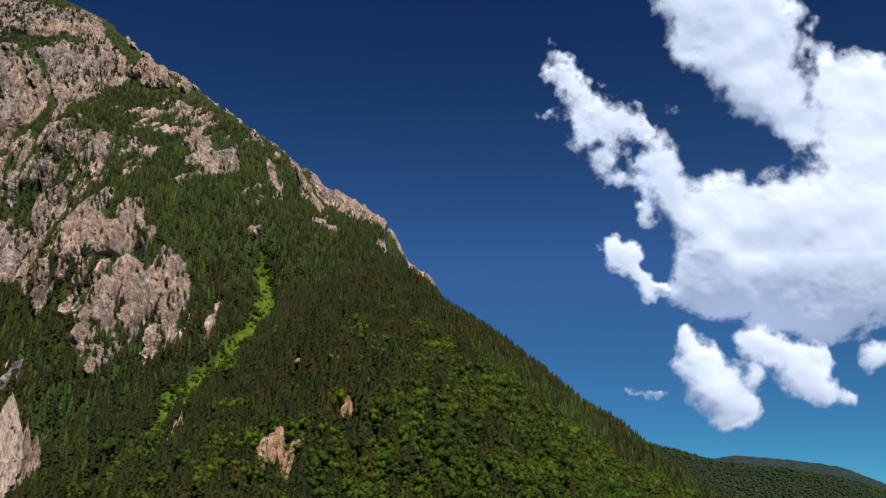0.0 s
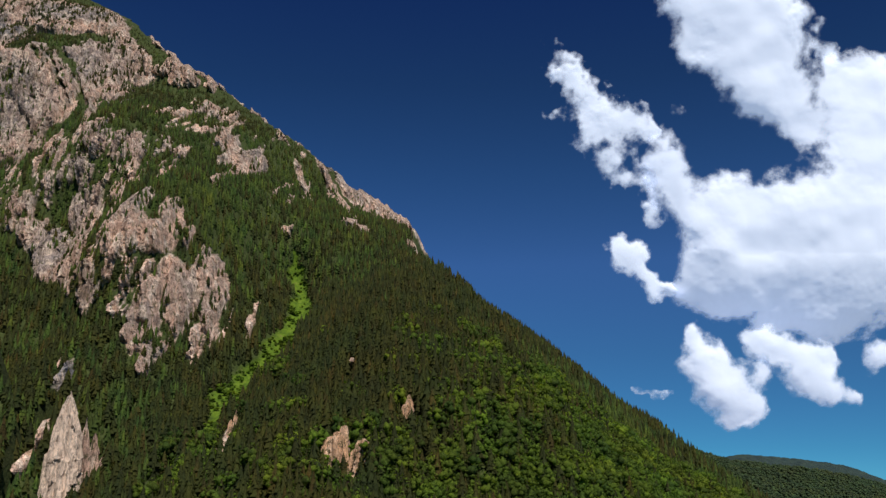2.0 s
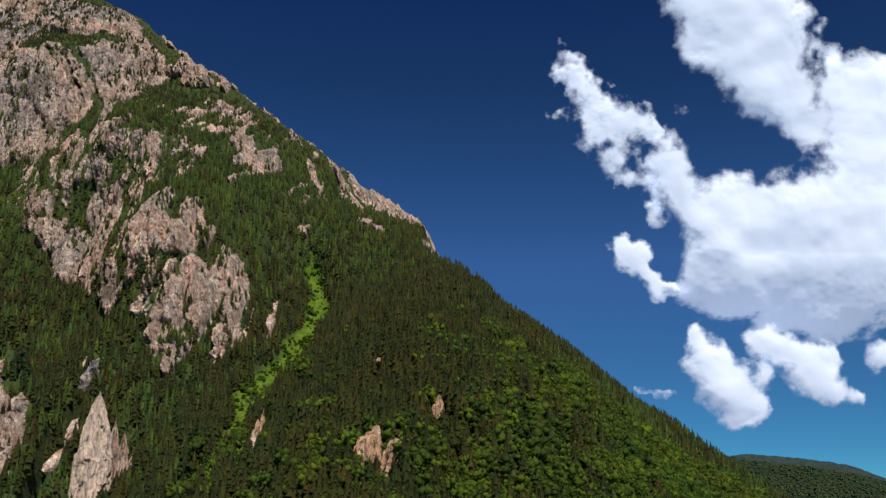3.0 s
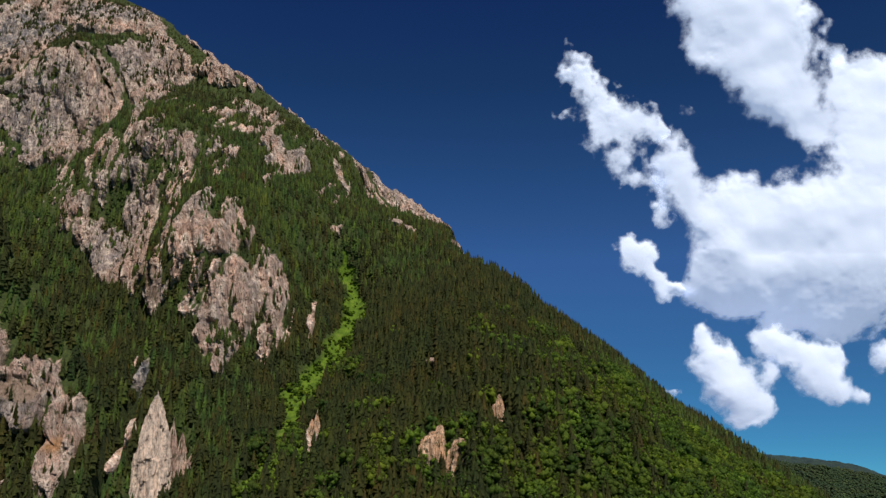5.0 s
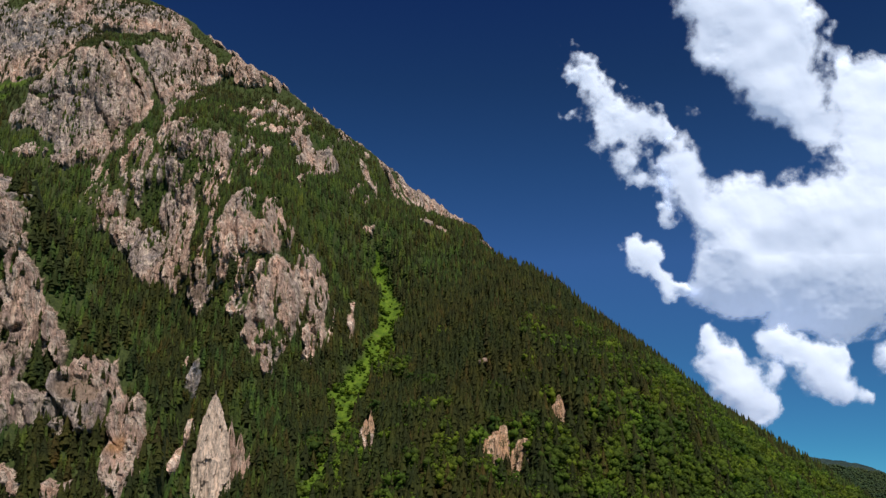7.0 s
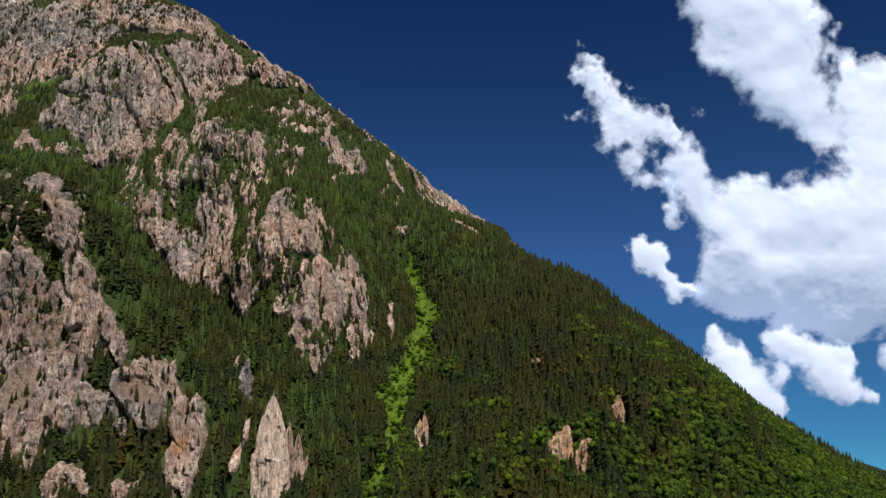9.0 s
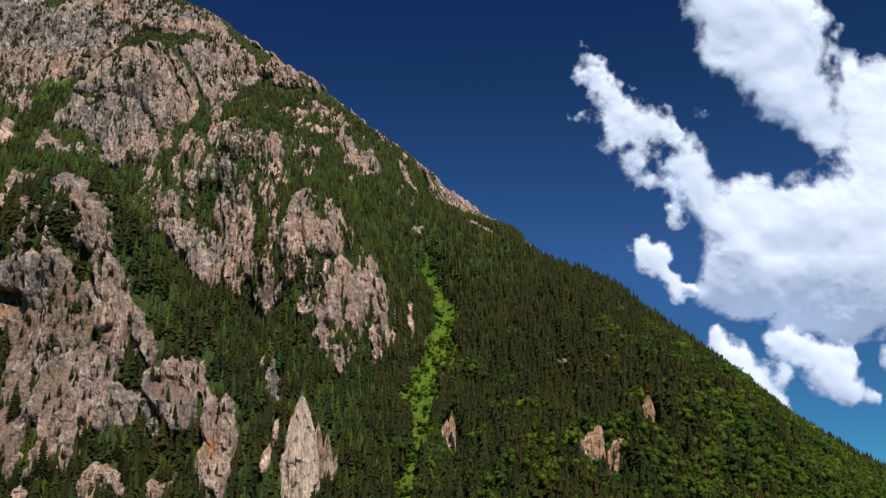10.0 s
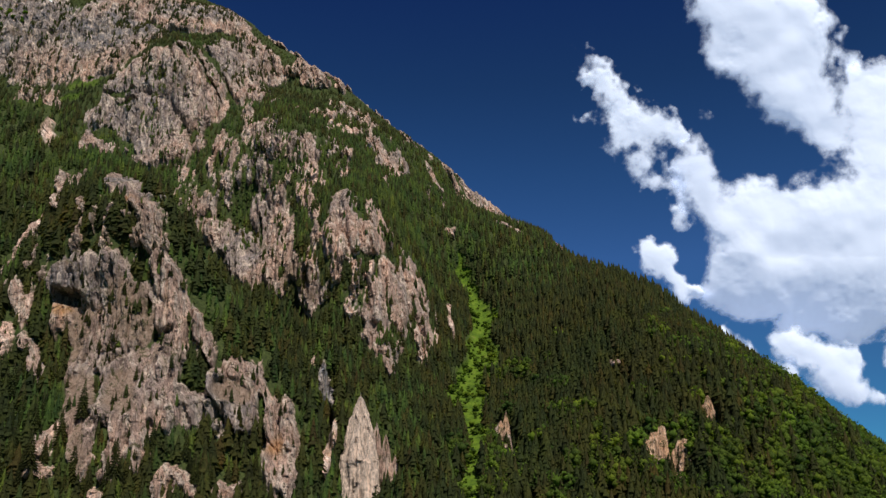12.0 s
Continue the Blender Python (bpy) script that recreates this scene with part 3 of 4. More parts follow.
def grey_field(x, z):
    """Where the stone is grey rather than pink."""
    amount = np.zeros(x.shape)
    for cx, cz, rx, rz, much in GREYS:
        amount = np.maximum(amount, much * (1 - sstep(0.5, 1.2, np.hypot((x - cx) / rx, (z - cz) / rz) + 0.35 * fbm(x / 30, z / 30, 39))))
    return amount


SOILS = [(-749, 347, 26, 52), (-740, 259, 22, 30), (-814, 315, 24, 36), (-784, 253, 28, 34), (-758, 198, 12, 30), (-808, 348, 15, 22),
         (-635, 262, 16, 14), (-612, 470, 20, 30)]


def soil_field(x, z):
    """Where brown scree and dry grass lie on the rock."""
    amount = np.zeros(x.shape)
    for cx, cz, rx, rz in SOILS:
        amount = np.maximum(amount, 1.25 - np.hypot((x - cx - 0.3 * (cz - z)) / rx, (z - cz) / rz) + 0.55 * fbm(x / 12, z / 26, 38))
    return 0.85 * sstep(0.1, 0.55, amount)


def islands(grid):
    """Numbers the connected patches of a grid of booleans from 1 up."""
    mark, count = np.zeros(grid.shape, int), 0
    h, w = grid.shape
    for r0, c0 in zip(*np.nonzero(grid)):
        if mark[r0, c0]:
            continue
        count += 1
        mark[r0, c0] = count
        heap = [(r0, c0)]
        while heap:
            r, c = heap.pop()
            for a, b in ((r + 1, c), (r - 1, c), (r, c + 1), (r, c - 1)):
                if 0 <= a < h and 0 <= b < w and grid[a, b] and not mark[a, b]:
                    mark[a, b] = count
                    heap.append((a, b))
    return mark, count


def build_face(name, shape, names, xs, crest, rows, behind, label):
    """One sheet of ground from its foot over its crest, its larger cliffs as objects of their own."""
    crest = crest + 4 * fbm(xs / 40, xs * 0 + 3.5, 61) + 2.5 * fbm(xs / 9, xs * 0 + 8.5, 63)
    crest = crest + (xs < -105) * (14 * fbm(xs / 26, xs * 0 + 5.5, 65) + 9 * blocks(xs / 16, xs * 0 + 1.5, 6) + 5 * fbm(xs / 7, xs * 0 + 1.5, 67))
    # few rows at the foot, which the woods hide
    x, v = np.meshgrid(xs, np.concatenate([np.linspace(-1, -0.2, 4), np.linspace(0, 1, rows)]))
    z = np.where(v < 0, -60 + 165 * (v + 1), 105 + (np.maximum(crest, 110)[None, :] - 105) * v)
    z = np.minimum(z, np.maximum(crest, -60)[None, :])
    y, rock, gully, owner, fringe = shape(x, z)
    # the far side falls away behind the crest
    d = np.array([4, 14, 30, 60, 100, 140, 180, 220, 260, 300, 360, 450, 900, 1900])[:, None]
    bx = np.repeat(x[-1:], len(d), 0)
    bz = np.maximum(z[-1:] - 1 + behind(bx, d), -60)
    zero = np.zeros(bx.shape)
    pts = np.stack([np.concatenate([x, bx]), np.concatenate([y, y[-1:] + d]), np.concatenate([z, bz])], -1)
    rock_v = np.concatenate([rock, zero]).ravel()
    gully_v = np.concatenate([gully, zero]).ravel()
    stain_v = np.concatenate([stain_field(x, z), zero]).ravel()
    h, w = pts.shape[:2]
    verts = pts.reshape(-1, 3)
    i = np.arange(h * w).reshape(h, w)
    quads = np.stack([i[:-1, :-1], i[:-1, 1:], i[1:, 1:], i[1:, :-1]], -1).reshape(-1, 4)
    own = np.concatenate([owner, np.zeros(bx.shape, int)])[:-1, :-1]
    bare = (rock_v[quads].mean(1) > 0.6).reshape(h - 1, w - 1)
    grey_v = np.concatenate([grey_field(x, z), zero]).ravel()
    soil_v = np.concatenate([soil_field(x, z), zero]).ravel()
    loose = np.ones(bare.size, bool)
    picks = []
    for number, kind in enumerate(names):
        mark, count = islands(bare & (own == number))
        sizes = np.bincount(mark.ravel())
        picks += [(kind, mark.ravel() == k) for k in range(1, count + 1) if sizes[k] > 240]

    def rock_mesh(key, pick):
        cv, cf, cs, cg, ce = used(verts, quads[pick], stain_v, grey_v, soil_v)
        return raw_mesh(key, cv, cf, ROCK, stain=cs, cool=cg, soil=ce)

    for kind, pick in picks:
        loose &= ~pick
        if pick.sum() < 3500:
            tagged(new(kind, rock_mesh(kind, pick)), WORDS[kind], "cliff", "cliffs of the mountain")
            continue
        # a high wall stands in tiers, one above the other
        wall = tagged(new(kind), WORDS[kind], "cliff", "cliffs of the mountain")
        middle = verts[quads].mean(1)
        level = middle[:, 2] + 0.25 * middle[:, 0] + 16 * fbm(middle[:, 0] / 30, middle[:, 2] / 30, 79)
        low_end, high_end = np.quantile(level[pick], (0.33, 0.67))
        for piece, tier in (("lower_tier", level < low_end), ("middle_tier", (level >= low_end) & (level < high_end)), ("upper_tier", level >= high_end)):
            part(piece, rock_mesh(piece, pick & tier), wall)
    # where the woods close, four cells of the ground become one
    he, we = (h - 1) // 2 * 2, (w - 1) // 2 * 2
    wooded = (loose & (rock_v[quads].max(1) < 0.02) & (gully_v[quads].max(1) < 0.02)).reshape(h - 1, w - 1)[:he, :we].reshape(he // 2, 2, we // 2, 2).all((1, 3))
    wooded[rows // 2 - 3:] = False
    keep = loose.reshape(h - 1, w - 1).copy()
    keep[:he, :we] &= ~np.repeat(np.repeat(wooded, 2, 0), 2, 1)
    r, c = 2 * np.nonzero(wooded)[0], 2 * np.nonzero(wooded)[1]
    large = np.stack([i[r, c], i[r, c + 2], i[r + 2, c + 2], i[r + 2, c]], -1)
    sv, sf, sr, sg, sc, se = used(verts, np.concatenate([quads[keep.ravel()], large]), rock_v, gully_v, grey_v, soil_v)
    ob = new(name, raw_mesh(name, sv, sf, SLOPE, rock=sr, grass=sg, cool=sc, soil=se))
    return tagged(ob, label, "mountain", kind="structure")


FACE_X = np.concatenate([np.arange(-1700, -1480, 25), np.arange(-1480, -400, 2.1), np.arange(-400, 440, 3.6), np.arange(440, 1001, 20)])
build_face("ground_mountain", face, CLIFFS, FACE_X, crest_top(FACE_X), 500, broad_back,
           "steep forested mountain slope with a grassy gully between the cliffs")
FOOT_X = np.concatenate([np.arange(-1200, -960, 12), np.arange(-960, -523, 1.7)])
build_face("ground_buttress", buttress, CRAGS, FOOT_X, np.interp(FOOT_X, BUTTRESS_X, BUTTRESS_Z), 320, lambda x, d: -0.9 * d,
           "wooded rocky foothill standing before the mountain face")

# the main ridge goes on downwards behind the spur
REAR_X = [-190, -145, -128, -121, -105, -87, -58, -33, -14, 20, 80, 200]
REAR_Z = [812, 810, 803, 795, 764, 736, 722, 717, 688, 640, 560, 400]


def rear_ridge(x, d):
    """Place of a point of that ridge, d metres behind (plus) or before (minus) its crest."""
    top = np.interp(x, REAR_X, REAR_Z) + 4 * blocks(x / 9, x * 0 + 2.5, 8) + 2 * fbm(x / 5, x * 0 + 1.5, 69)
    return np.stack([x, 2075 + 1.3 * np.maximum(x + 130, 0) + d, top - 1.2 * np.abs(d) + 5 * fbm(x / 20, d / 20, 73) * np.minimum(np.abs(d) / 20, 1)], -1)


def build_rear_ridge():
    x, d = np.meshgrid(np.arange(-190, 200, 4.0), np.concatenate([np.linspace(-260, 0, 50), [15, 40, 100, 300]]))
    i = np.arange(x.size).reshape(x.shape)
    q = np.stack([i[:-1, :-1], i[:-1, 1:], i[1:, 1:], i[1:, :-1]], -1).reshape(-1, 4)
    bare = sstep(-0.1, 0.1, 0.55 * fbm(x / 14, d / 16, 75) + 0.25 - np.abs(d) / 40 - 0.3 * sstep(-40, 0, x))
    flat = np.zeros(x.size)
    ob = new("ground_ridge", raw_mesh("ground_ridge", rear_ridge(x, d).reshape(-1, 3), q, SLOPE, rock=bare.ravel(), grass=flat, cool=flat))
    tagged(ob, "rocky wooded ridge descending behind the spur", "ridge", kind="structure")


build_rear_ridge()

# a last patch of snow in a hollow of the summit wall
def build_snow():
    x, z = np.meshgrid(np.arange(-1290, -1252, 1.5), np.arange(1241, 1275, 1.5))
    inside = 1 - np.hypot((x + 1271 + 0.4 * (z - 1258)) / 11, (z - 1258) / 5) + 0.35 * fbm(x / 6, z / 5, 77)
    keep = inside > 0
    y = face(x, z)[0] - 4 * np.clip(inside, 0, 0.5) - 0.4
    i = np.arange(x.size).reshape(x.shape)
    q = np.stack([i[:-1, :-1], i[:-1, 1:], i[1:, 1:], i[1:, :-1]], -1)[keep[:-1, :-1] & keep[1:, 1:] & keep[1:, :-1] & keep[:-1, 1:]]
    v, f = used(np.stack([x, y, z], -1).reshape(-1, 3), q)
    tagged(new("snow_patch", raw_mesh("snow_patch", v, f, SNOW, smooth=True)), "small patch of old white snow on the summit wall", "snow")


build_snow()

# ---- valley floor and the hills beyond ----
def build_valley():
    xs, ys = np.linspace(-6000, 6000, 81), np.linspace(-6000, 6000, 81)
    x, y = np.meshgrid(xs, ys)
    z = 6 * fbm(x / 500, y / 500, 71) - 4
    i = np.arange(x.size).reshape(x.shape)
    q = np.stack([i[:-1, :-1], i[:-1, 1:], i[1:, 1:], i[1:, :-1]], -1).reshape(-1, 4)
    ob = new("ground", raw_mesh("ground", np.stack([x, y, z], -1).reshape(-1, 3), q, MEADOW, smooth=True))
    tagged(ob, "green valley floor of meadow and low woods", "ground", kind="structure")


build_valley()


def hill_height(x, d, line_x, line_z, slope, seed):
    """Height of a hill at x, and d metres behind (plus) or before (minus) its crest."""
    top = sum(np.interp(x + k * 14, line_x, line_z) for k in range(-4, 5)) / 9
    return top - np.abs(d) * slope + 18 * fbm(x / 160, d / 160, seed) * np.clip(np.abs(d) / 120, 0, 1)


def build_hill(name, line_x, line_z, y0, slope, mat, rough, seed, label):
    """A wooded hill: a crest line, a front that comes down towards the valley and a back."""
    xs = np.arange(line_x[0], line_x[-1], 9.0)
    d = np.concatenate([np.linspace(-900, 0, 110), np.linspace(40, 900, 12)])
    x, dd = np.meshgrid(xs, d)
    z = np.maximum(hill_height(x, dd, line_x, line_z, slope, seed) + rough * fbm(x / 22, dd / 22, seed + 3, 3), -20)
    i = np.arange(x.size).reshape(x.shape)
    q = np.stack([i[:-1, :-1], i[:-1, 1:], i[1:, 1:], i[1:, :-1]], -1).reshape(-1, 4)
    ob = new(name, raw_mesh(name, np.stack([x, y0 + dd, z], -1).reshape(-1, 3), q, mat, smooth=True))
    tagged(ob, label, "hill", kind="structure")


NEAR_HILL_X = [100, 380, 619, 770, 848, 980, 1121, 1270, 1426, 1700, 2100]
NEAR_HILL_Z = [405, 385, 320, 285, 256, 242, 228, 203, 153, 80, -10]
build_hill("hill_1", NEAR_HILL_X, NEAR_HILL_Z, 2800, 0.32, FAR_WOOD, 2, 81,
           "rounded green wooded hill beyond the spur")
build_hill("hill_2", [800, 1150, 1330, 1450, 1700, 1964, 2212, 2600, 3200], [314, 314, 329, 348, 329, 298, 198, 104, 24], 4350, 0.3, HAZE_TINTED, 6, 87,
           "low far hill with haze painted in as dark blue-green")

# ---- trees ----
RNG = np.random.RandomState(5)


def spruce_shape(rng, boughs, n, slim=1.0):
    """A spruce 1 high: an uneven cone of needles, and drooping boughs set round it in a spiral. Points, triangles."""
    pts, tris = [], []
    for z, r in ((-0.06, 0.12), (0.45, 0.085)):
        turn = rng.uniform(0, 6)
        for k in range(n):
            a, q = turn + k * 2 * math.pi / n, slim * r * rng.uniform(0.7, 1.3)
            pts.append((q * math.cos(a), q * math.sin(a), z + rng.uniform(-0.04, 0.04)))
    pts.append((rng.uniform(-0.01, 0.01), rng.uniform(-0.01, 0.01), 1.0))
    for k in range(n):
        a, b = k, (k + 1) % n
        tris += [(a, b, b + n), (a, b + n, a + n)]
    tris += [(n + k, n + (k + 1) % n, 2 * n) for k in range(n)]
    for k in range(boughs):
        f = (k + rng.uniform(0, 0.9)) / boughs
        f = 1 - (1 - f) ** 0.62
        r = slim * (0.185 * (1 - f) ** 0.8 + 0.012) * rng.uniform(0.7, 1.25)
        a, w = 2.4 * k + rng.uniform(-0.5, 0.5), rng.uniform(0.30, 0.52) + 0.25 * f
        low = 0.04 + 0.88 * f
        rise = 0.11 + 0.55 * r + 0.04 * rng.rand()
        c = len(pts)
        inner = 0.12 * r
        pts.append((inner * math.cos(a), inner * math.sin(a), min(low + rise, 1.02)))
        for side in (-1, 1):
            q = r * rng.uniform(0.85, 1.1)
            pts.append((q * math.cos(a + side * w), q * math.sin(a + side * w), low + rng.uniform(-0.025, 0.025)))
        tris.append((c, c + 1, c + 2))
    return np.array(pts), np.array(tris)


OCTA_P = ((1, 0, 0), (0, 1, 0), (-1, 0, 0), (0, -1, 0), (0, 0, 1), (0, 0, -1))
OCTA_T = ((0, 1, 4), (1, 2, 4), (2, 3, 4), (3, 0, 4), (1, 0, 5), (2, 1, 5), (3, 2, 5), (0, 3, 5))


def broad_shape(rng, clumps, leaves, size=0.11):
    """A broadleaf tree 1 high: trunk, uneven clumps and loose sprays."""
    pts, tris = [], []
    for k in range(4):
        a = k * math.pi / 2
        pts.append((0.03 * math.cos(a), 0.03 * math.sin(a), -0.15))
    pts.append((0, 0, 0.6))
    for k in range(4):
        tris.append((k, (k + 1) % 4, 4))
    for k in range(clumps):
        a, u = rng.uniform(0, 2 * math.pi), (-0.4 if k == 0 else rng.uniform(-0.7, 1))
        rr = math.sqrt(1 - u * u) * rng.uniform(0.12, 0.34)
        o = np.array((rr * math.cos(a), rr * math.sin(a), 0.55 + 0.30 * u))
        s = rng.uniform(0.7, 1.3) * 0.46 / math.sqrt(clumps)
        c = len(pts)
        turn = rng.uniform(0, 1.57)
        for d in OCTA_P:
            d = np.array((d[0] * math.cos(turn) - d[1] * math.sin(turn), d[0] * math.sin(turn) + d[1] * math.cos(turn), d[2]))
            pts.append(tuple(o + s * d * rng.uniform(0.8, 1.45) + rng.uniform(-0.2, 0.2, 3) * s))
        tris += [(c + p, c + q, c + r) for p, q, r in OCTA_T]
    for k in range(leaves):
        a, u = rng.uniform(0, 2 * math.pi), rng.uniform(-0.6, 1)
        rr = math.sqrt(1 - u * u) * rng.uniform(0.3, 0.44)
        o = np.array((rr * math.cos(a), rr * math.sin(a), 0.56 + 0.42 * u))
        c = len(pts)
        for j in range(3):
            pts.append(tuple(o + rng.uniform(-size, size, 3)))
        tris.append((c, c + 1, c + 2))
    return np.array(pts), np.array(tris)


def plant(shapes, places, heights, spread, mat, name):
    """All the given trees in one mesh."""
    vs, fs, ts, base = [], [], [], 0
    pick = RNG.randint(0, len(shapes), len(places))
    for k, (p, t) in enumerate(shapes):
        sel = np.where(pick == k)[0]
        if not len(sel):
            continue
        m, a = len(sel), RNG.uniform(0, 2 * math.pi, len(sel))
        h, w = heights[sel], heights[sel] * spread * RNG.uniform(0.85, 1.25, len(sel))
        ca, sa = np.cos(a) * w, np.sin(a) * w
        px = p[None, :, 0] * ca[:, None] - p[None, :, 1] * sa[:, None]
        py = p[None, :, 0] * sa[:, None] + p[None, :, 1] * ca[:, None]
        pz = p[None, :, 2] * h[:, None]
        v = np.stack([px, py, pz], -1) + places[sel][:, None, :]
        vs.append(v.reshape(-1, 3))
        fs.append((t[None] + (np.arange(m) * len(p))[:, None, None] + base).reshape(-1, 3))
        tint = RNG.rand(m) ** 1.1
        ts.append(np.repeat(tint, len(p)) * 0.8 + RNG.rand(m * len(p)) * 0.2)
        base += m * len(p)
    return raw_mesh(name, np.concatenate(vs), np.concatenate(fs), mat, smooth=True, tint=np.concatenate(ts))


def scatter(shape, x0, x1, line_x, line_z, count, spacing):
    """Where trees stand on a sheet of ground: places, and the rock and gully there."""
    x = RNG.uniform(x0, x1, count)
    crest = np.interp(x, line_x, line_z)
    z = 90 + (crest - 91) * RNG.rand(count)
    area = (x1 - x0) * np.maximum(crest - 91, 0)
    ok = crest > 95
    x, z, area = x[ok], z[ok], area[ok]
    y, rock, gully, owner, fringe = shape(x, z)
    lean = np.clip(np.abs(shape(x, z + 4)[0] - y) / 4, 0.25, 4)
    above = np.maximum(shape(x, z + 9)[1], shape(x, z + 17)[1])
    chance = np.clip(lean, 0.75, 1.8) / spacing ** 2 * area / count
    clear = np.clip(0.99 + 0.05 * sstep(1000, 1080, z) - (2.7 + 1.1 * sstep(560, 640, z)) * np.clip(fbm(x / 12, z / 40, 95), 0, 0.5), 0, 1) * rock + (1 - rock) * np.clip(gully * (0.50 + 1.2 * fbm(x / 9, z / 11, 97)), 0, 0.95)
    if shape is buttress:
        clear = np.maximum(clear, 0.93 * rock)
    else:
        clear = np.maximum(clear, 0.15 * sstep(0.2, 0.6, hollow_field(x, z)[1]))
    keep = (RNG.rand(len(x)) < chance) & (RNG.rand(len(x)) > clear)
    return [v[keep] for v in (x, y, z, rock, gully, fringe, above)]


def build_forest():
    both = [scatter(face, -1460, 560, CREST_X, CREST_Z, 200000, 5.6), scatter(buttress, -1150, -530, BUTTRESS_X, BUTTRESS_Z, 40000, 5.8)]
    bx, bd = RNG.uniform(-60, 440, 3000), RNG.uniform(2, 270, 3000)
    top = np.interp(bx, CREST_X, CREST_Z)
    none = np.zeros(len(bx))
    both.append([bx, face(bx, top)[0] + bd, top - 1 + broad_back(bx, bd), none, none, none, none])
    x, y, z, rock, gully, fringe, above = [np.concatenate(v) for v in zip(*both)]
    low_right = sstep(-180, 140, x + 0.35 * (330 - z)) * sstep(430, 320, z + 0.3 * x)
    share = 0.01 + 0.60 * low_right + 0.45 * sstep(0.1, 0.5, fbm(x / 60, z / 60, 91) - 0.45 * sstep(-330, -250, x) * sstep(280, 340, z)) + 0.12 * sstep(260, 160, z) + 0.30 * sstep(-380, -430, x) * sstep(470, 400, z) + 0.62 * sstep(430, 560, z) * sstep(-60, -240, x) * sstep(1000, 900, z)
    share = share * (1 - 0.75 * sstep(-1010, -1050, x) * (z > 860))
    # on the spur the spruces stand in clumps between the beeches
    share = share - 0.45 * low_right * sstep(0.0, 0.35, fbm(x / 30, z / 38, 93))
    broad = RNG.rand(len(x)) < np.clip(share, 0, 0.9)
    broad = broad | (gully > 0.3)
    stay = broad | (RNG.rand(len(x)) > 0.22 * sstep(1120, 930, y))
    x, y, z, rock, gully, fringe, above, broad = [v[stay] for v in (x, y, z, rock, gully, fringe, above, broad)]
    high = np.clip((z - 500) / 500, 0, 1)
    tall = (21 - 10 * high) * (1 - 0.38 * rock - 0.30 * fringe) * RNG.uniform(0.5, 1.55, len(x))
    tall = np.where(gully > 0.3, tall * RNG.uniform(0.12, 0.38, len(x)), tall)
    tall = tall * (1 + 0.30 * sstep(1120, 930, y) * ~broad)
    tall = tall * (1 - 0.3 * sstep(0.15, 0.5, hollow_field(x, z)[1]) * (y < 1200) * (x > -530))
    # the thin soil under the cliffs keeps the trees low
    tall = tall * (1 - 0.42 * above * (1 - rock))
    ledge = rock > 0.5
    tall = np.where(ledge, (13 - 3 * high) * RNG.uniform(0.6, 1.3, len(x)), tall)
    edge = np.interp(x, CREST_X, CREST_Z) - z
    tall = np.where((x < -110) & (edge < 60) & (y > 1400), tall * np.clip(0.45 + edge / 110, 0, 1), tall)
    at = np.stack([x, y, z], -1)
    near = y < 1180
    rng = np.random.RandomState(2)
    fine = [spruce_shape(rng, 34, 6) for k in range(6)]
    rough = [spruce_shape(rng, 13, 5) for k in range(6)]
    young = [spruce_shape(rng, 12, 5, 0.95) for k in range(6)]
    for name, sel, shapes, spread, mat, label in (
        ("ledge_trees", ~broad & ledge, rough, 1.5, SPRUCE, "small dark spruces clinging to the ledges of the cliffs"),
        ("near_spruce_forest", ~broad & near & ~ledge, fine, 1.15, SPRUCE, "dense dark spruce forest on the lower slopes"),
        ("far_spruce_forest", ~broad & ~near & ~ledge, rough, 1.08, SPRUCE, "dark spruce forest climbing between the cliffs"),
        ("far_beech_woods", broad & (~near | (z > 420) | (x < -390)) & (gully <= 0.3), young, 1.2, HIGH_LEAF, "green beeches scattered through the higher spruce forest"),
        ("beech_forest", broad & near & (z <= 420) & (x >= -390) & (gully <= 0.3), [broad_shape(rng, 12, 44, 0.08) for k in range(6)], 1.0, BROAD, "bright green beech woods mixed among the spruces"),
        ("gully_shrubs", broad & (gully > 0.3), [broad_shape(rng, 5, 14) for k in range(3)], 1.1, SHRUB, "light green shrubs growing in the grassy gully"),
    ):
        hh = tall[sel] * {BROAD: 0.98, HIGH_LEAF: 0.9}.get(mat, 1.0)
        ob = new(name, plant(shapes, at[sel], hh, spread, mat, name))
        tagged(ob, label, "forest", kind="stuff")


build_forest()


def build_rear_woods():
    x, d = RNG.uniform(-180, 160, 700), RNG.uniform(-160, 4, 700)
    keep = RNG.rand(700) < 0.15 + 0.85 * sstep(-10, -40, d)
    at = rear_ridge(x[keep], d[keep]) - (0, 0, 0.5)
    rng = np.random.RandomState(9)
    mesh = plant([spruce_shape(rng, 13, 5) for k in range(4)], at, RNG.uniform(7, 13, len(at)), 1.0, SPRUCE, "rear_spruce_forest")
    tagged(new("rear_spruce_forest", mesh), "small dark spruces on the ridge behind the spur", "forest", kind="stuff")


build_rear_woods()


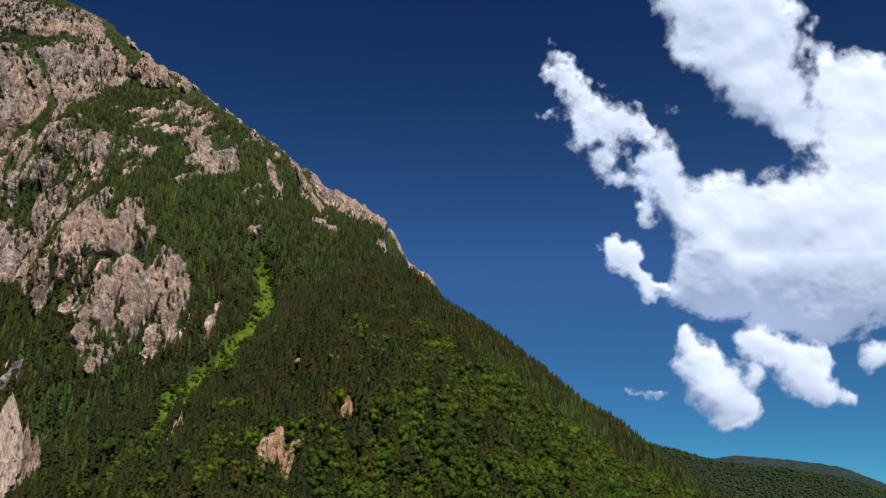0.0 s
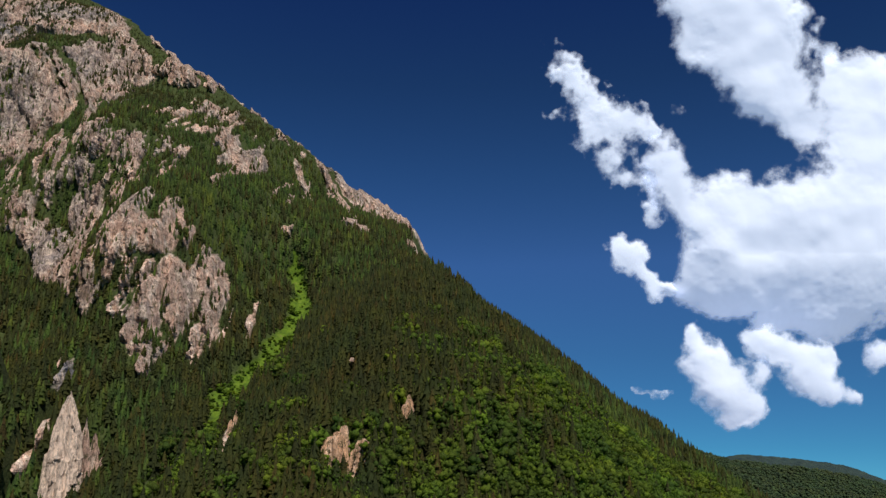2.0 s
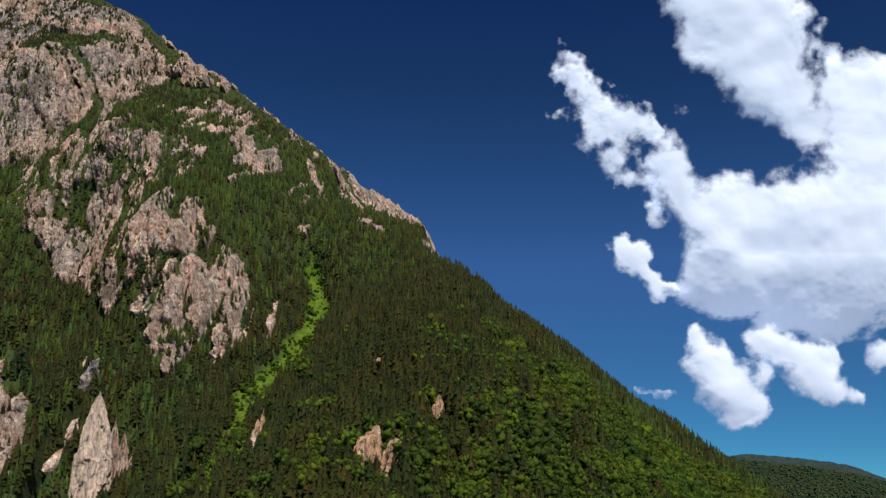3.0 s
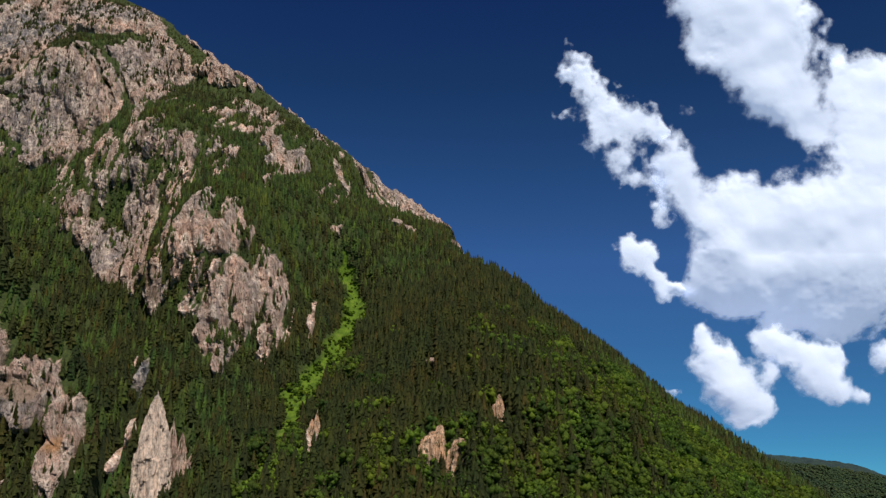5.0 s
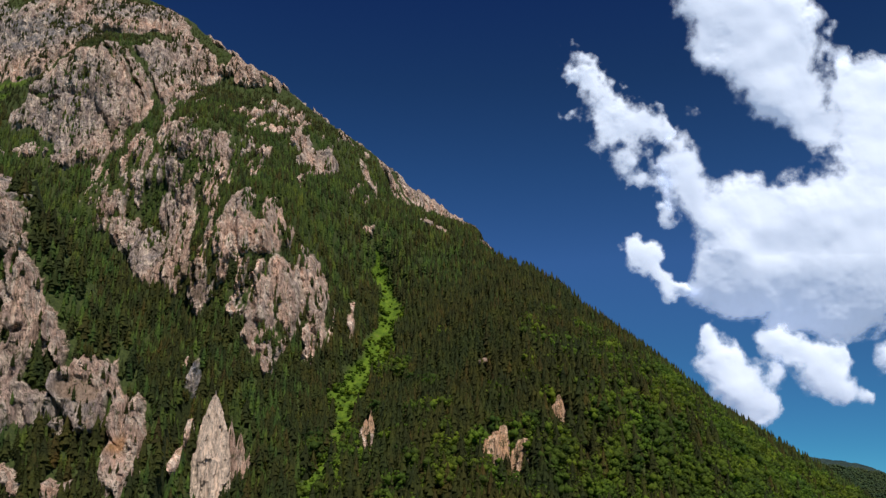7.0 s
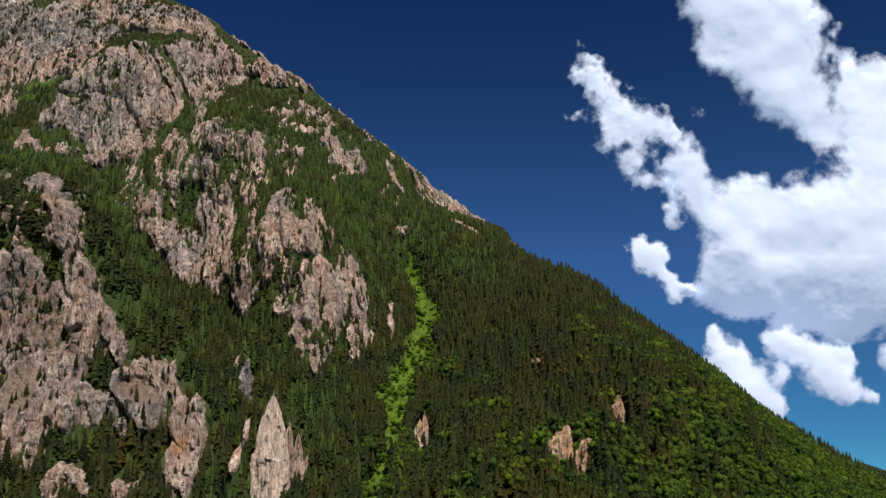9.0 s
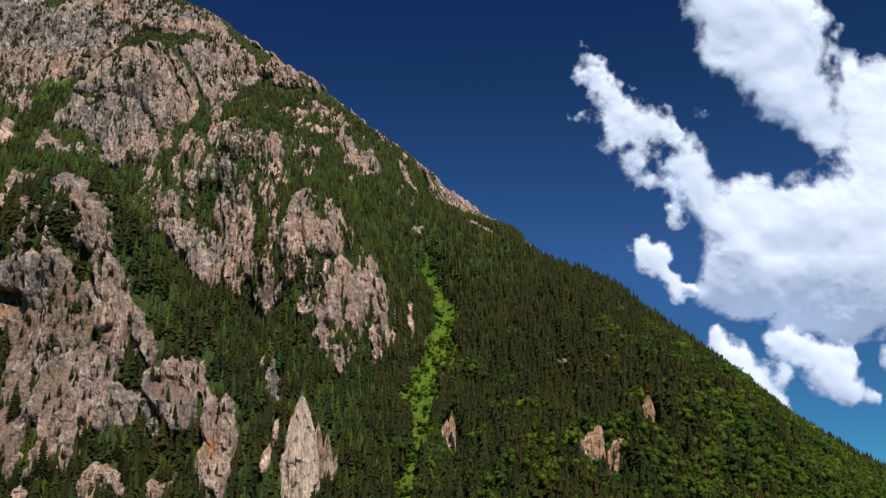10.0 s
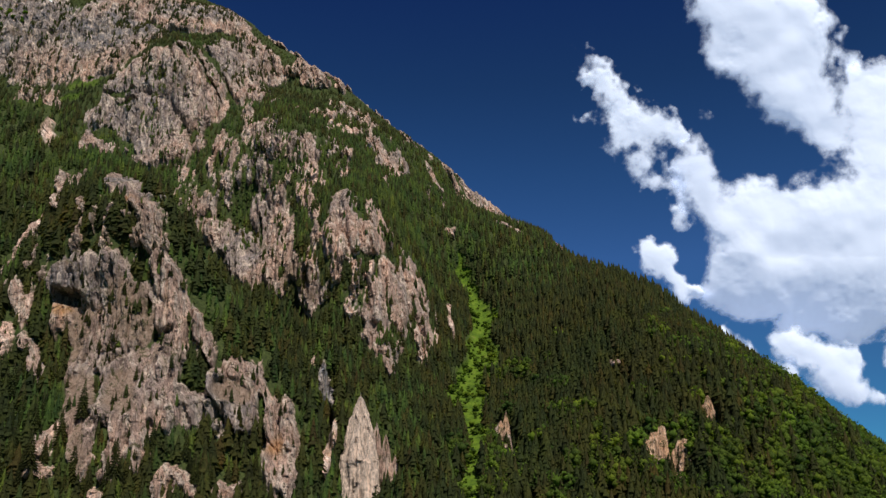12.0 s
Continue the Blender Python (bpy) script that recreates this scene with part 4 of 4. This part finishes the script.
def build_hill_woods():
    """Round crowns all over the nearer hill."""
    x, d = RNG.uniform(420, 1700, 7000), -420 * RNG.rand(7000) ** 1.5
    z = hill_height(x, d, NEAR_HILL_X, NEAR_HILL_Z, 0.32, 81)
    ok = z > 60
    rng = np.random.RandomState(8)
    at = np.stack([x, 2800 + d, z - 2], -1)[ok]
    mesh = plant([broad_shape(rng, 2, 6, 0.16) for k in range(4)], at, RNG.uniform(8, 14, len(at)), 1.25, HAZED_LEAF, "hill_woods")
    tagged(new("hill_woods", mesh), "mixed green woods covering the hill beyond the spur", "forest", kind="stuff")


build_hill_woods()


# ---- single trees that stand out: along the spur's skyline, on ledges and on the near slope ----
def single_spruce(seed):
    """A full spruce 1 high on its origin: trunk, and a crown of drooping boughs."""
    rng = np.random.RandomState(seed)
    tree = tagged(new("spruce_tree"), "slender dark green spruce with drooping boughs", "tree", "single spruces")
    p, t = [], []
    for k, (z, r) in enumerate(((-0.1, 0.022), (0.3, 0.015), (0.7, 0.008), (0.97, 0.002))):
        p += [(r * math.cos(q * math.pi / 3), r * math.sin(q * math.pi / 3), z) for q in range(6)]
    for k in range(3):
        for q in range(6):
            a, b = 6 * k + q, 6 * k + (q + 1) % 6
            t += [(a, b, b + 6), (a, b + 6, a + 6)]
    part("trunk", raw_mesh("trunk", np.array(p), np.array(t), BARK), tree)
    p, t = [], []
    for k in range(15):
        f = k / 15
        z, r = 0.08 + 0.88 * f, 0.19 * (1 - f) ** 0.85 + 0.01
        n = 12 if k < 9 else 8
        turn = rng.uniform(0, 6)
        for j in range(n):
            a = turn + 2 * math.pi * (j + rng.uniform(-0.3, 0.3)) / n
            q, w = r * rng.uniform(0.75, 1.2), 0.24 * rng.uniform(0.8, 1.2)
            drop = 0.035 + 0.12 * q
            c = len(p)
            p += [(0, 0, z + 0.045), (0.6 * q * math.cos(a - w), 0.6 * q * math.sin(a - w), z - 0.2 * drop), (q * math.cos(a), q * math.sin(a), z - drop),
                  (0.6 * q * math.cos(a + w), 0.6 * q * math.sin(a + w), z - 0.2 * drop), (0.5 * q * math.cos(a), 0.5 * q * math.sin(a), z - drop * 1.1)]
            t += [(c, c + 1, c + 2), (c, c + 2, c + 3), (c + 1, c + 4, c + 2), (c + 4, c + 3, c + 2)]
    tint = np.repeat(rng.rand(len(p) // 5) * 0.5 + 0.3 * rng.rand(), 5)
    part("crown", raw_mesh("crown", np.array(p), np.array(t), SPRUCE, tint=tint), tree)
    return tree


def single_beech(seed):
    """A full beech 1 high: trunk with forking limbs, and a crown of leafy clumps."""
    rng = np.random.RandomState(seed)
    tree = tagged(new("beech_tree"), "round-crowned light green beech on the slope", "tree", "single beeches")
    p, t = [], []

    def limb(a, b, ra, rb):
        a, b = np.array(a), np.array(b)
        side = np.cross(b - a, (0.3, 0.5, 0.2))
        side = side / np.linalg.norm(side)
        up = np.cross(b - a, side)
        up = up / np.linalg.norm(up)
        c = len(p)
        for o, r in ((a, ra), (b, rb)):
            for q in range(5):
                p.append(tuple(o + r * (math.cos(q * 1.2566) * side + math.sin(q * 1.2566) * up)))
        for q in range(5):
            d, e = c + q, c + (q + 1) % 5
            t.extend([(d, e, e + 5), (d, e + 5, d + 5)])

    limb((0, 0, -0.1), (0, 0, 0.45), 0.035, 0.022)
    tips = []
    for k in range(7):
        a = k * 0.9 + rng.uniform(-0.3, 0.3)
        tip = (0.24 * math.cos(a), 0.24 * math.sin(a), rng.uniform(0.5, 0.85))
        tips.append(tip)
        limb((0, 0, 0.3 + 0.02 * k), tip, 0.014, 0.004)
    part("trunk", raw_mesh("trunk", np.array(p), np.array(t), BARK), tree, "grey trunk with forking limbs")
    vs, fs = broad_shape(rng, 40, 160, 0.06)
    keep = np.arange(4, len(fs))
    v2, f2 = used(vs, fs[keep])
    part("crown", raw_mesh("crown", v2, f2, BROAD, smooth=True, tint=rng.rand(len(v2)) * 0.6 + 0.2), tree)
    return tree


def set_trees(make, spots, low, high, seed):
    rng = np.random.RandomState(seed)
    models = [make(seed + k) for k in range(4)]
    for k, spot in enumerate(spots):
        size = rng.uniform(low, high)
        m = Matrix.Translation(spot) @ Matrix.Rotation(rng.uniform(0, 6.28), 4, "Z") @ Matrix.Diagonal((size * rng.uniform(0.85, 1.15), size, size, 1))
        if k < 4:
            models[k].matrix_basis = m
        else:
            copy_thing(models[k % 4], Matrix.Identity(4)).matrix_basis = m


def on_face(xs, zs, shape=face):
    ys = shape(xs, zs)[0]
    return [tuple(p) for p in np.stack([xs, ys, zs - 0.5], -1)]


TREE_RNG = np.random.RandomState(12)
crest_x = np.arange(-95, 400, 4.6) + TREE_RNG.uniform(-2, 2, len(np.arange(-95, 400, 4.6)))
crest_x = crest_x[(crest_x < 40) | (TREE_RNG.rand(len(crest_x)) < 0.35)]
crest_z = np.interp(crest_x, CREST_X, CREST_Z) - TREE_RNG.uniform(0, 6, len(crest_x))
near_x, near_z = TREE_RNG.uniform(-300, 230, 130), TREE_RNG.uniform(150, 290, 130)
clear_of_crest = near_z < np.interp(near_x, CREST_X, CREST_Z) - 12
near_x, near_z = near_x[clear_of_crest], near_z[clear_of_crest]
foot_x, foot_z = TREE_RNG.uniform(-850, -560, 90), TREE_RNG.uniform(150, 240, 90)
open_wood = np.maximum(buttress(foot_x, foot_z)[1], np.maximum(buttress(foot_x, foot_z + 12)[1], buttress(foot_x, foot_z + 24)[1])) < 0.5
foot_x, foot_z = foot_x[open_wood], foot_z[open_wood]
ledge_x, ledge_z = TREE_RNG.uniform(-860, -560, 260), TREE_RNG.uniform(170, 440, 260)
on_rock = (buttress(ledge_x, ledge_z)[1] > 0.5) & (ledge_z < np.interp(ledge_x, BUTTRESS_X, BUTTRESS_Z) - 15)
set_trees(single_spruce, on_face(ledge_x[on_rock], ledge_z[on_rock], buttress), 8, 17, 150)
set_trees(single_spruce, on_face(crest_x, crest_z), 12, 31, 100)
# tall dark spruces at the buttress's foot
TALL_X = np.array([-848, -836, -842, -820, -798, -776, -722, -715, -807, -826, -816, -703, -753, -808, -650, -637, -663, -692, -764, -811, -790, -735])
TALL_Z = np.array([250, 215, 185, 165, 160, 196, 156, 167, 210, 222, 188, 153, 162, 228, 162, 155, 186, 194, 225, 253, 176, 150])
set_trees(single_spruce, on_face(TALL_X, TALL_Z, buttress), 30, 42, 160)
set_trees(single_spruce, on_face(near_x, near_z) + on_face(foot_x, foot_z, buttress), 20, 34, 120)
beech_x, beech_z = TREE_RNG.uniform(-250, 330, 70), TREE_RNG.uniform(150, 260, 70)
below = beech_z < np.interp(beech_x, CREST_X, CREST_Z) - 12
set_trees(single_beech, on_face(beech_x[below], beech_z[below]), 13, 19, 200)


# ---- free-standing rocks among the trees ----
def tower(x, y, z0, z1, rx, ry, power, seed):
    """A steep broken rock from height z0 to its jagged tip at z1: points and quads."""
    n, m = 84, 60
    t = np.linspace(0, 1, m)[:, None]
    a = np.linspace(0, 2 * math.pi, n, endpoint=False)[None, :]
    one = 0 * a + 0 * t
    ca, sa = np.cos(a) + one, np.sin(a) + one
    r = (1 - t) ** power + one
    lobes = 0.30 * ridged(ca * 1.3 + 5, sa * 1.3 + 5 + 0.5 * t, seed) + 0.22 * fbm(ca * 3 + 9, sa * 3 + 3 + 4 * t, seed + 7) + 0.10 * fbm(ca * 5 + 9, sa * 5 + 14 * t, seed + 9)
    steps = 0.10 * (np.floor(t * 7 + 1.5 * fbm(ca * 2 + 7, sa * 2 + 7, seed + 5)) / 7 - t)
    lobes = lobes + 0.20 * blocks(a * 2.2 + one + 20, t * 9 + one + 20, seed + 4)
    lobes = lobes + 0.34 * (billow(ca * 4.2 + 9, sa * 4.2 + 9 + 0.9 * t, seed + 15) - 0.5)
    k = np.maximum(r * (1 + lobes) + steps, 0.01 * (1 - t))
    z = z0 + (z1 - z0) * t * (1 + 0.10 * fbm(ca * 2 + 7, sa * 2 + 7, seed + 11))
    i = np.arange(n * m).reshape(m, n)
    j = np.roll(i, -1, 1)
    return np.stack([x + rx * k * ca, y + ry * k * sa, z], -1).reshape(-1, 3), np.stack([i[:-1], j[:-1], j[1:], i[1:]], -1).reshape(-1, 4)


def rock_group(name, y, peaks, mat, label):
    """One outcrop of several grown-together peaks at depth y: place, foot, top, half width, taper."""
    vs, fs, base = [], [], 0
    for k, (x, z0, z1, rx, power) in enumerate(peaks):
        v, f = tower(x, y + 2 * k, z0, z1, rx, rx * 0.9, power, int(abs(x)) % 40 + 3 * k)
        vs.append(v)
        fs.append(f + base)
        base += len(v)
    ob = new(name, raw_mesh(name, np.concatenate(vs), np.concatenate(fs), mat))
    return tagged(ob, label, "rock", "rocks among the trees")


rock_group("rock_spire", 989, [(-497, 110, 258, 26, 0.52), (-505, 110, 236, 15, 0.40), (-489, 110, 228, 17, 0.45)], CHALKY,
           "tall pale limestone spire pointing up out of the spruces")
rock_group("rock_shoulder", 998, [(-478, 110, 230, 9, 0.4), (-467, 110, 216, 10, 0.45), (-456, 110, 192, 14, 0.55), (-470, 110, 190, 15, 0.5), (-448, 110, 172, 12, 0.5)], ROCK,
           "brownish rock shoulder beside the pale spire")
rock_group("rock_outcrop", 905, [(-184, 145, 208, 13, 0.22), (-171, 150, 217, 8, 0.26), (-178, 150, 213, 10, 0.22)], RUSTY, "orange-pink rock outcrop standing among spruces")
rock_group("rock_outcrop", 902, [(-151, 150, 205, 10, 0.24), (-159, 150, 194, 7, 0.26)], RUSTY, "smaller orange-pink outcrop beside its larger twin")
rock_group("rock_tooth", 944, [(-104, 205, 256, 8, 0.4), (-109, 210, 247, 6, 0.3)], RUSTY, "narrow orange rock tooth in the forest")
rock_group("rock_outcrop", 1056, [(-320, 180, 249, 9, 0.6), (-326, 180, 238, 8, 0.5), (-315, 180, 224, 8, 0.4)], RUSTY, "pale pointed rock beside the grassy gully")

# ---- clouds: billowing reliefs far behind the mountain ----
CLOUD, n, l, b = material("cloud", 1.0)
b.inputs["Specular IOR Level"].default_value = 0.0
out = n["Material Output"]
b.inputs["Base Color"].default_value = (0.89, 0.94, 1.0, 1)
# added emission stands in for sunlight scattered inside the cloud
b.inputs["Emission Color"].default_value = (0.74, 0.85, 1.25, 1)
b.inputs["Emission Strength"].default_value = 0.46
glow = n.new("ShaderNodeBsdfTranslucent")
glow.inputs["Color"].default_value = (0.9, 0.9, 0.92, 1)
body = n.new("ShaderNodeMixShader")
body.inputs[0].default_value = 0.2
l.new(b.outputs[0], body.inputs[1])
l.new(glow.outputs[0], body.inputs[2])
clear = n.new("ShaderNodeBsdfTransparent")
wisp = n.new("ShaderNodeMath")
wisp.operation = "MULTIPLY_ADD"
l.new(noise_node(n, l, 0.008, 8, (1, 1, 1), 0.56), wisp.inputs[0])
wisp.inputs[1].default_value = 1.8
l.new(layer(n, "thick"), wisp.inputs[2])
thin = n.new("ShaderNodeMapRange")
thin.interpolation_type = "SMOOTHSTEP"
thin.inputs["From Min"].default_value, thin.inputs["From Max"].default_value = 0.66, 1.40
l.new(wisp.outputs[0], thin.inputs["Value"])
veil = n.new("ShaderNodeMixShader")
l.new(thin.outputs[0], veil.inputs[0])
l.new(clear.outputs[0], veil.inputs[1])
l.new(body.outputs[0], veil.inputs[2])
l.new(veil.outputs[0], out.inputs["Surface"])

SKY_FRAME = np.array(pose(-225, -14, 150, 90 + 16.1, 0, -1.10))
FAR = 4880.0


def cloud(name, puffs, label, depth=1.0, ragged=1.0, seed=0, dense=1.0, nearer=0.0, base=None, parts=(), airy=0.0):
    """A cumulus from soft puffs: right of and above the sky's middle, and radius."""
    p = np.array(puffs, float) * FAR / 1506
    lo, hi = (p[:, :2] - p[:, 2:] * 1.9).min(0), (p[:, :2] + p[:, 2:] * 1.9).max(0)
    step = 6.5
    a, u = np.meshgrid(np.arange(lo[0], hi[0], step), np.arange(lo[1], hi[1], step))
    wa = a + 34 * ragged * fbm(a / 170, u / 170, 3 + seed) + 18 * ragged * fbm(a / 50, u / 50, 9 + seed)
    wu = u + 34 * ragged * fbm(a / 170, u / 170, 15 + seed) + 18 * ragged * fbm(a / 50, u / 50, 21 + seed)
    total = np.zeros(a.shape)
    swell, mound = np.zeros(a.shape), np.zeros(a.shape)
    for cx, cy, r in p:
        total = total + np.exp(-1.15 * ((wa - cx) ** 2 + (wu - cy) ** 2) / r ** 2)
        # the relief is softer than the rim
        g = np.exp(-1.15 * ((0.6 * a + 0.4 * wa - cx) ** 2 + (0.6 * u + 0.4 * wu - cy) ** 2) / r ** 2)
        swell, mound = swell + g, mound + g * r
    # thickness 0 at the rim, up to 1 well inside
    thick = np.clip((total - 0.42) / 0.95, -0.7, 1.2)
    thick = np.where(thick > 0, dense * thick, 1.7 * thick) - 0.08 - airy + 0.16 * ragged * fbm(a / 60, u / 60, 33 + seed, 5)
    billow = 20 * fbm(a / 260, u / 260, 27 + seed, 2) + 5 * fbm(a / 120, u / 120, 29 + seed, 2)
    inside = sstep(0.0, 0.9, thick)
    rise = depth * (0.75 * mound / (0.8 + swell) + billow * inside)
    if base is not None:
        # the flat underside slants away from the sun
        low = np.maximum(base * FAR / 1506 + 60 * fbm(a / 200, u / 200, 37) - u, 0)
        rise = rise - 0.28 * low * low / (low + 300) - depth * billow * inside * (1 - np.exp(-low / 160))
    keep = thick > -0.72
    local = np.stack([a * (1 - nearer / FAR), u * (1 - nearer / FAR), rise + nearer - FAR], -1)
    verts = local.reshape(-1, 3) @ SKY_FRAME[:3, :3].T + SKY_FRAME[:3, 3]
    i = np.arange(a.size).reshape(a.shape)
    q = np.stack([i[:-1, :-1], i[:-1, 1:], i[1:, 1:], i[1:, :-1]], -1)
    q = q[keep[:-1, :-1] & keep[1:, 1:] & keep[1:, :-1] & keep[:-1, 1:]]
    q = q.reshape(-1, 4)
    if not parts:
        v, f, th = used(verts, q, thick.ravel())
        return tagged(new(name, raw_mesh(name, v, f, CLOUD, smooth=True, thick=th)), label, "cloud", "clouds in the sky")
    # towers, body and base of a large bank, one joined to the next
    bank = tagged(new(name), label, "cloud", "clouds in the sky")
    level = (u + 60 * fbm(a / 150, u / 150, 41 + seed)).ravel()[q].mean(1) * 1506 / FAR
    for piece, low_end, high_end, words in parts:
        v, f, th = used(verts, q[(level >= low_end) & (level < high_end)], thick.ravel())
        part(piece, raw_mesh(piece, v, f, CLOUD, smooth=True, thick=th), bank, words)
    return bank


cloud("cloud_bank", [(456, 441, 50), (536, 426, 70), (616, 411, 60), (462, 356, 34), (540, 341, 64), (606, 311, 64), (636, 245, 44), (652, 200, 22), (576, 271, 46),
                     (716, 281, 40), (756, 291, 50), (736, 201, 60), (800, 240, 80), (422, 160, 46), (426, 104, 42), (468, 50, 38), (526, 91, 44),
                     (546, 41, 70), (656, 41, 100), (770, 61, 110), (800, 160, 60), (516, -29, 62), (476, -29, 32), (456, -69, 30), (508, -86, 38),
                     (576, -59, 70), (666, -59, 80), (770, -59, 95), (620, -100, 44), (700, -112, 46)],
      "huge bright white cumulus bank with ragged rims and a grey base", seed=0, base=-5,
      parts=(("cloud_tower", 150, 9e9, "bright white upper towers"), ("cloud_body", -50, 150, ""), ("cloud_base", -9e9, -50, "soft grey underside")))
cloud("cloud_tail", [(246, 337, 25), (244, 305, 26), (252, 275, 29), (290, 278, 27), (222, 240, 18), (276, 205, 36), (346, 226, 42), (322, 160, 43), (378, 212, 24), (396, 106, 30), (306, 244, 32), (420, 140, 34), (400, 60, 26), (350, 112, 20)],
      "thin ragged white cloud reaching out from the bank", 0.7, 2.6, 4, 0.60, airy=0.08,
      parts=(("cloud_top", 228, 9e9, "ragged curling top"), ("cloud_body", -9e9, 228, "")))
cloud("cloud_puff", [(334, -6, 24), (352, -16, 28), (372, -12, 18), (364, -40, 20), (384, -54, 19), (404, -62, 19), (398, -78, 12), (428, -64, 14), (444, -72, 12)], "small white curled cloud beside the bank", 0.8, 1.5, 6,
      parts=(("cloud_head", -30, 9e9, ""), ("cloud_wisp", -9e9, -30, "thin trailing wisp")))
cloud("low_cloud", [(470, -150, 20), (484, -185, 34), (504, -224, 44), (534, -256, 42), (564, -282, 30), (592, -216, 26), (548, -296, 24)], "lone white cloud low above the ridge", 0.9, 1.2, 8, 0.95, 260,
      parts=(("cloud_top", -215, 9e9, ""), ("cloud_base", -9e9, -215, "soft cream-tinted underside")))
cloud("low_cloud", [(571, -160, 24), (606, -176, 34), (646, -200, 40), (684, -224, 42), (716, -252, 30), (696, -185, 24), (756, -259, 14)], "white cloud hanging below the grey cloud base", 0.9, 1.2, 10, 0.95, 260,
      parts=(("cloud_top", -200, 9e9, ""), ("cloud_base", -9e9, -200, "soft underside")))
cloud("cloud_scrap", [(441, 250, 16), (455, 236, 14)], "faint scrap of white cloud", 0.4, 2.0, 12, 0.0, airy=0.22)
cloud("cloud_scrap", [(795, -184, 34)], "white scrap of cloud by the bank", 0.7, 1.0, 14)
cloud("cloud_scrap", [(700, 350, 26), (690, 400, 20), (720, 325, 20)], "wispy shreds of cloud at the bank's rim", 0.5, 1.8, 16, 0.55)
cloud("cloud_scrap", [(368, -244, 7), (382, -250, 8), (397, -256, 8), (412, -257, 7), (426, -255, 5)], "faint wisp of cloud above the ridge", 0.4, 1.5, 18, -0.05)
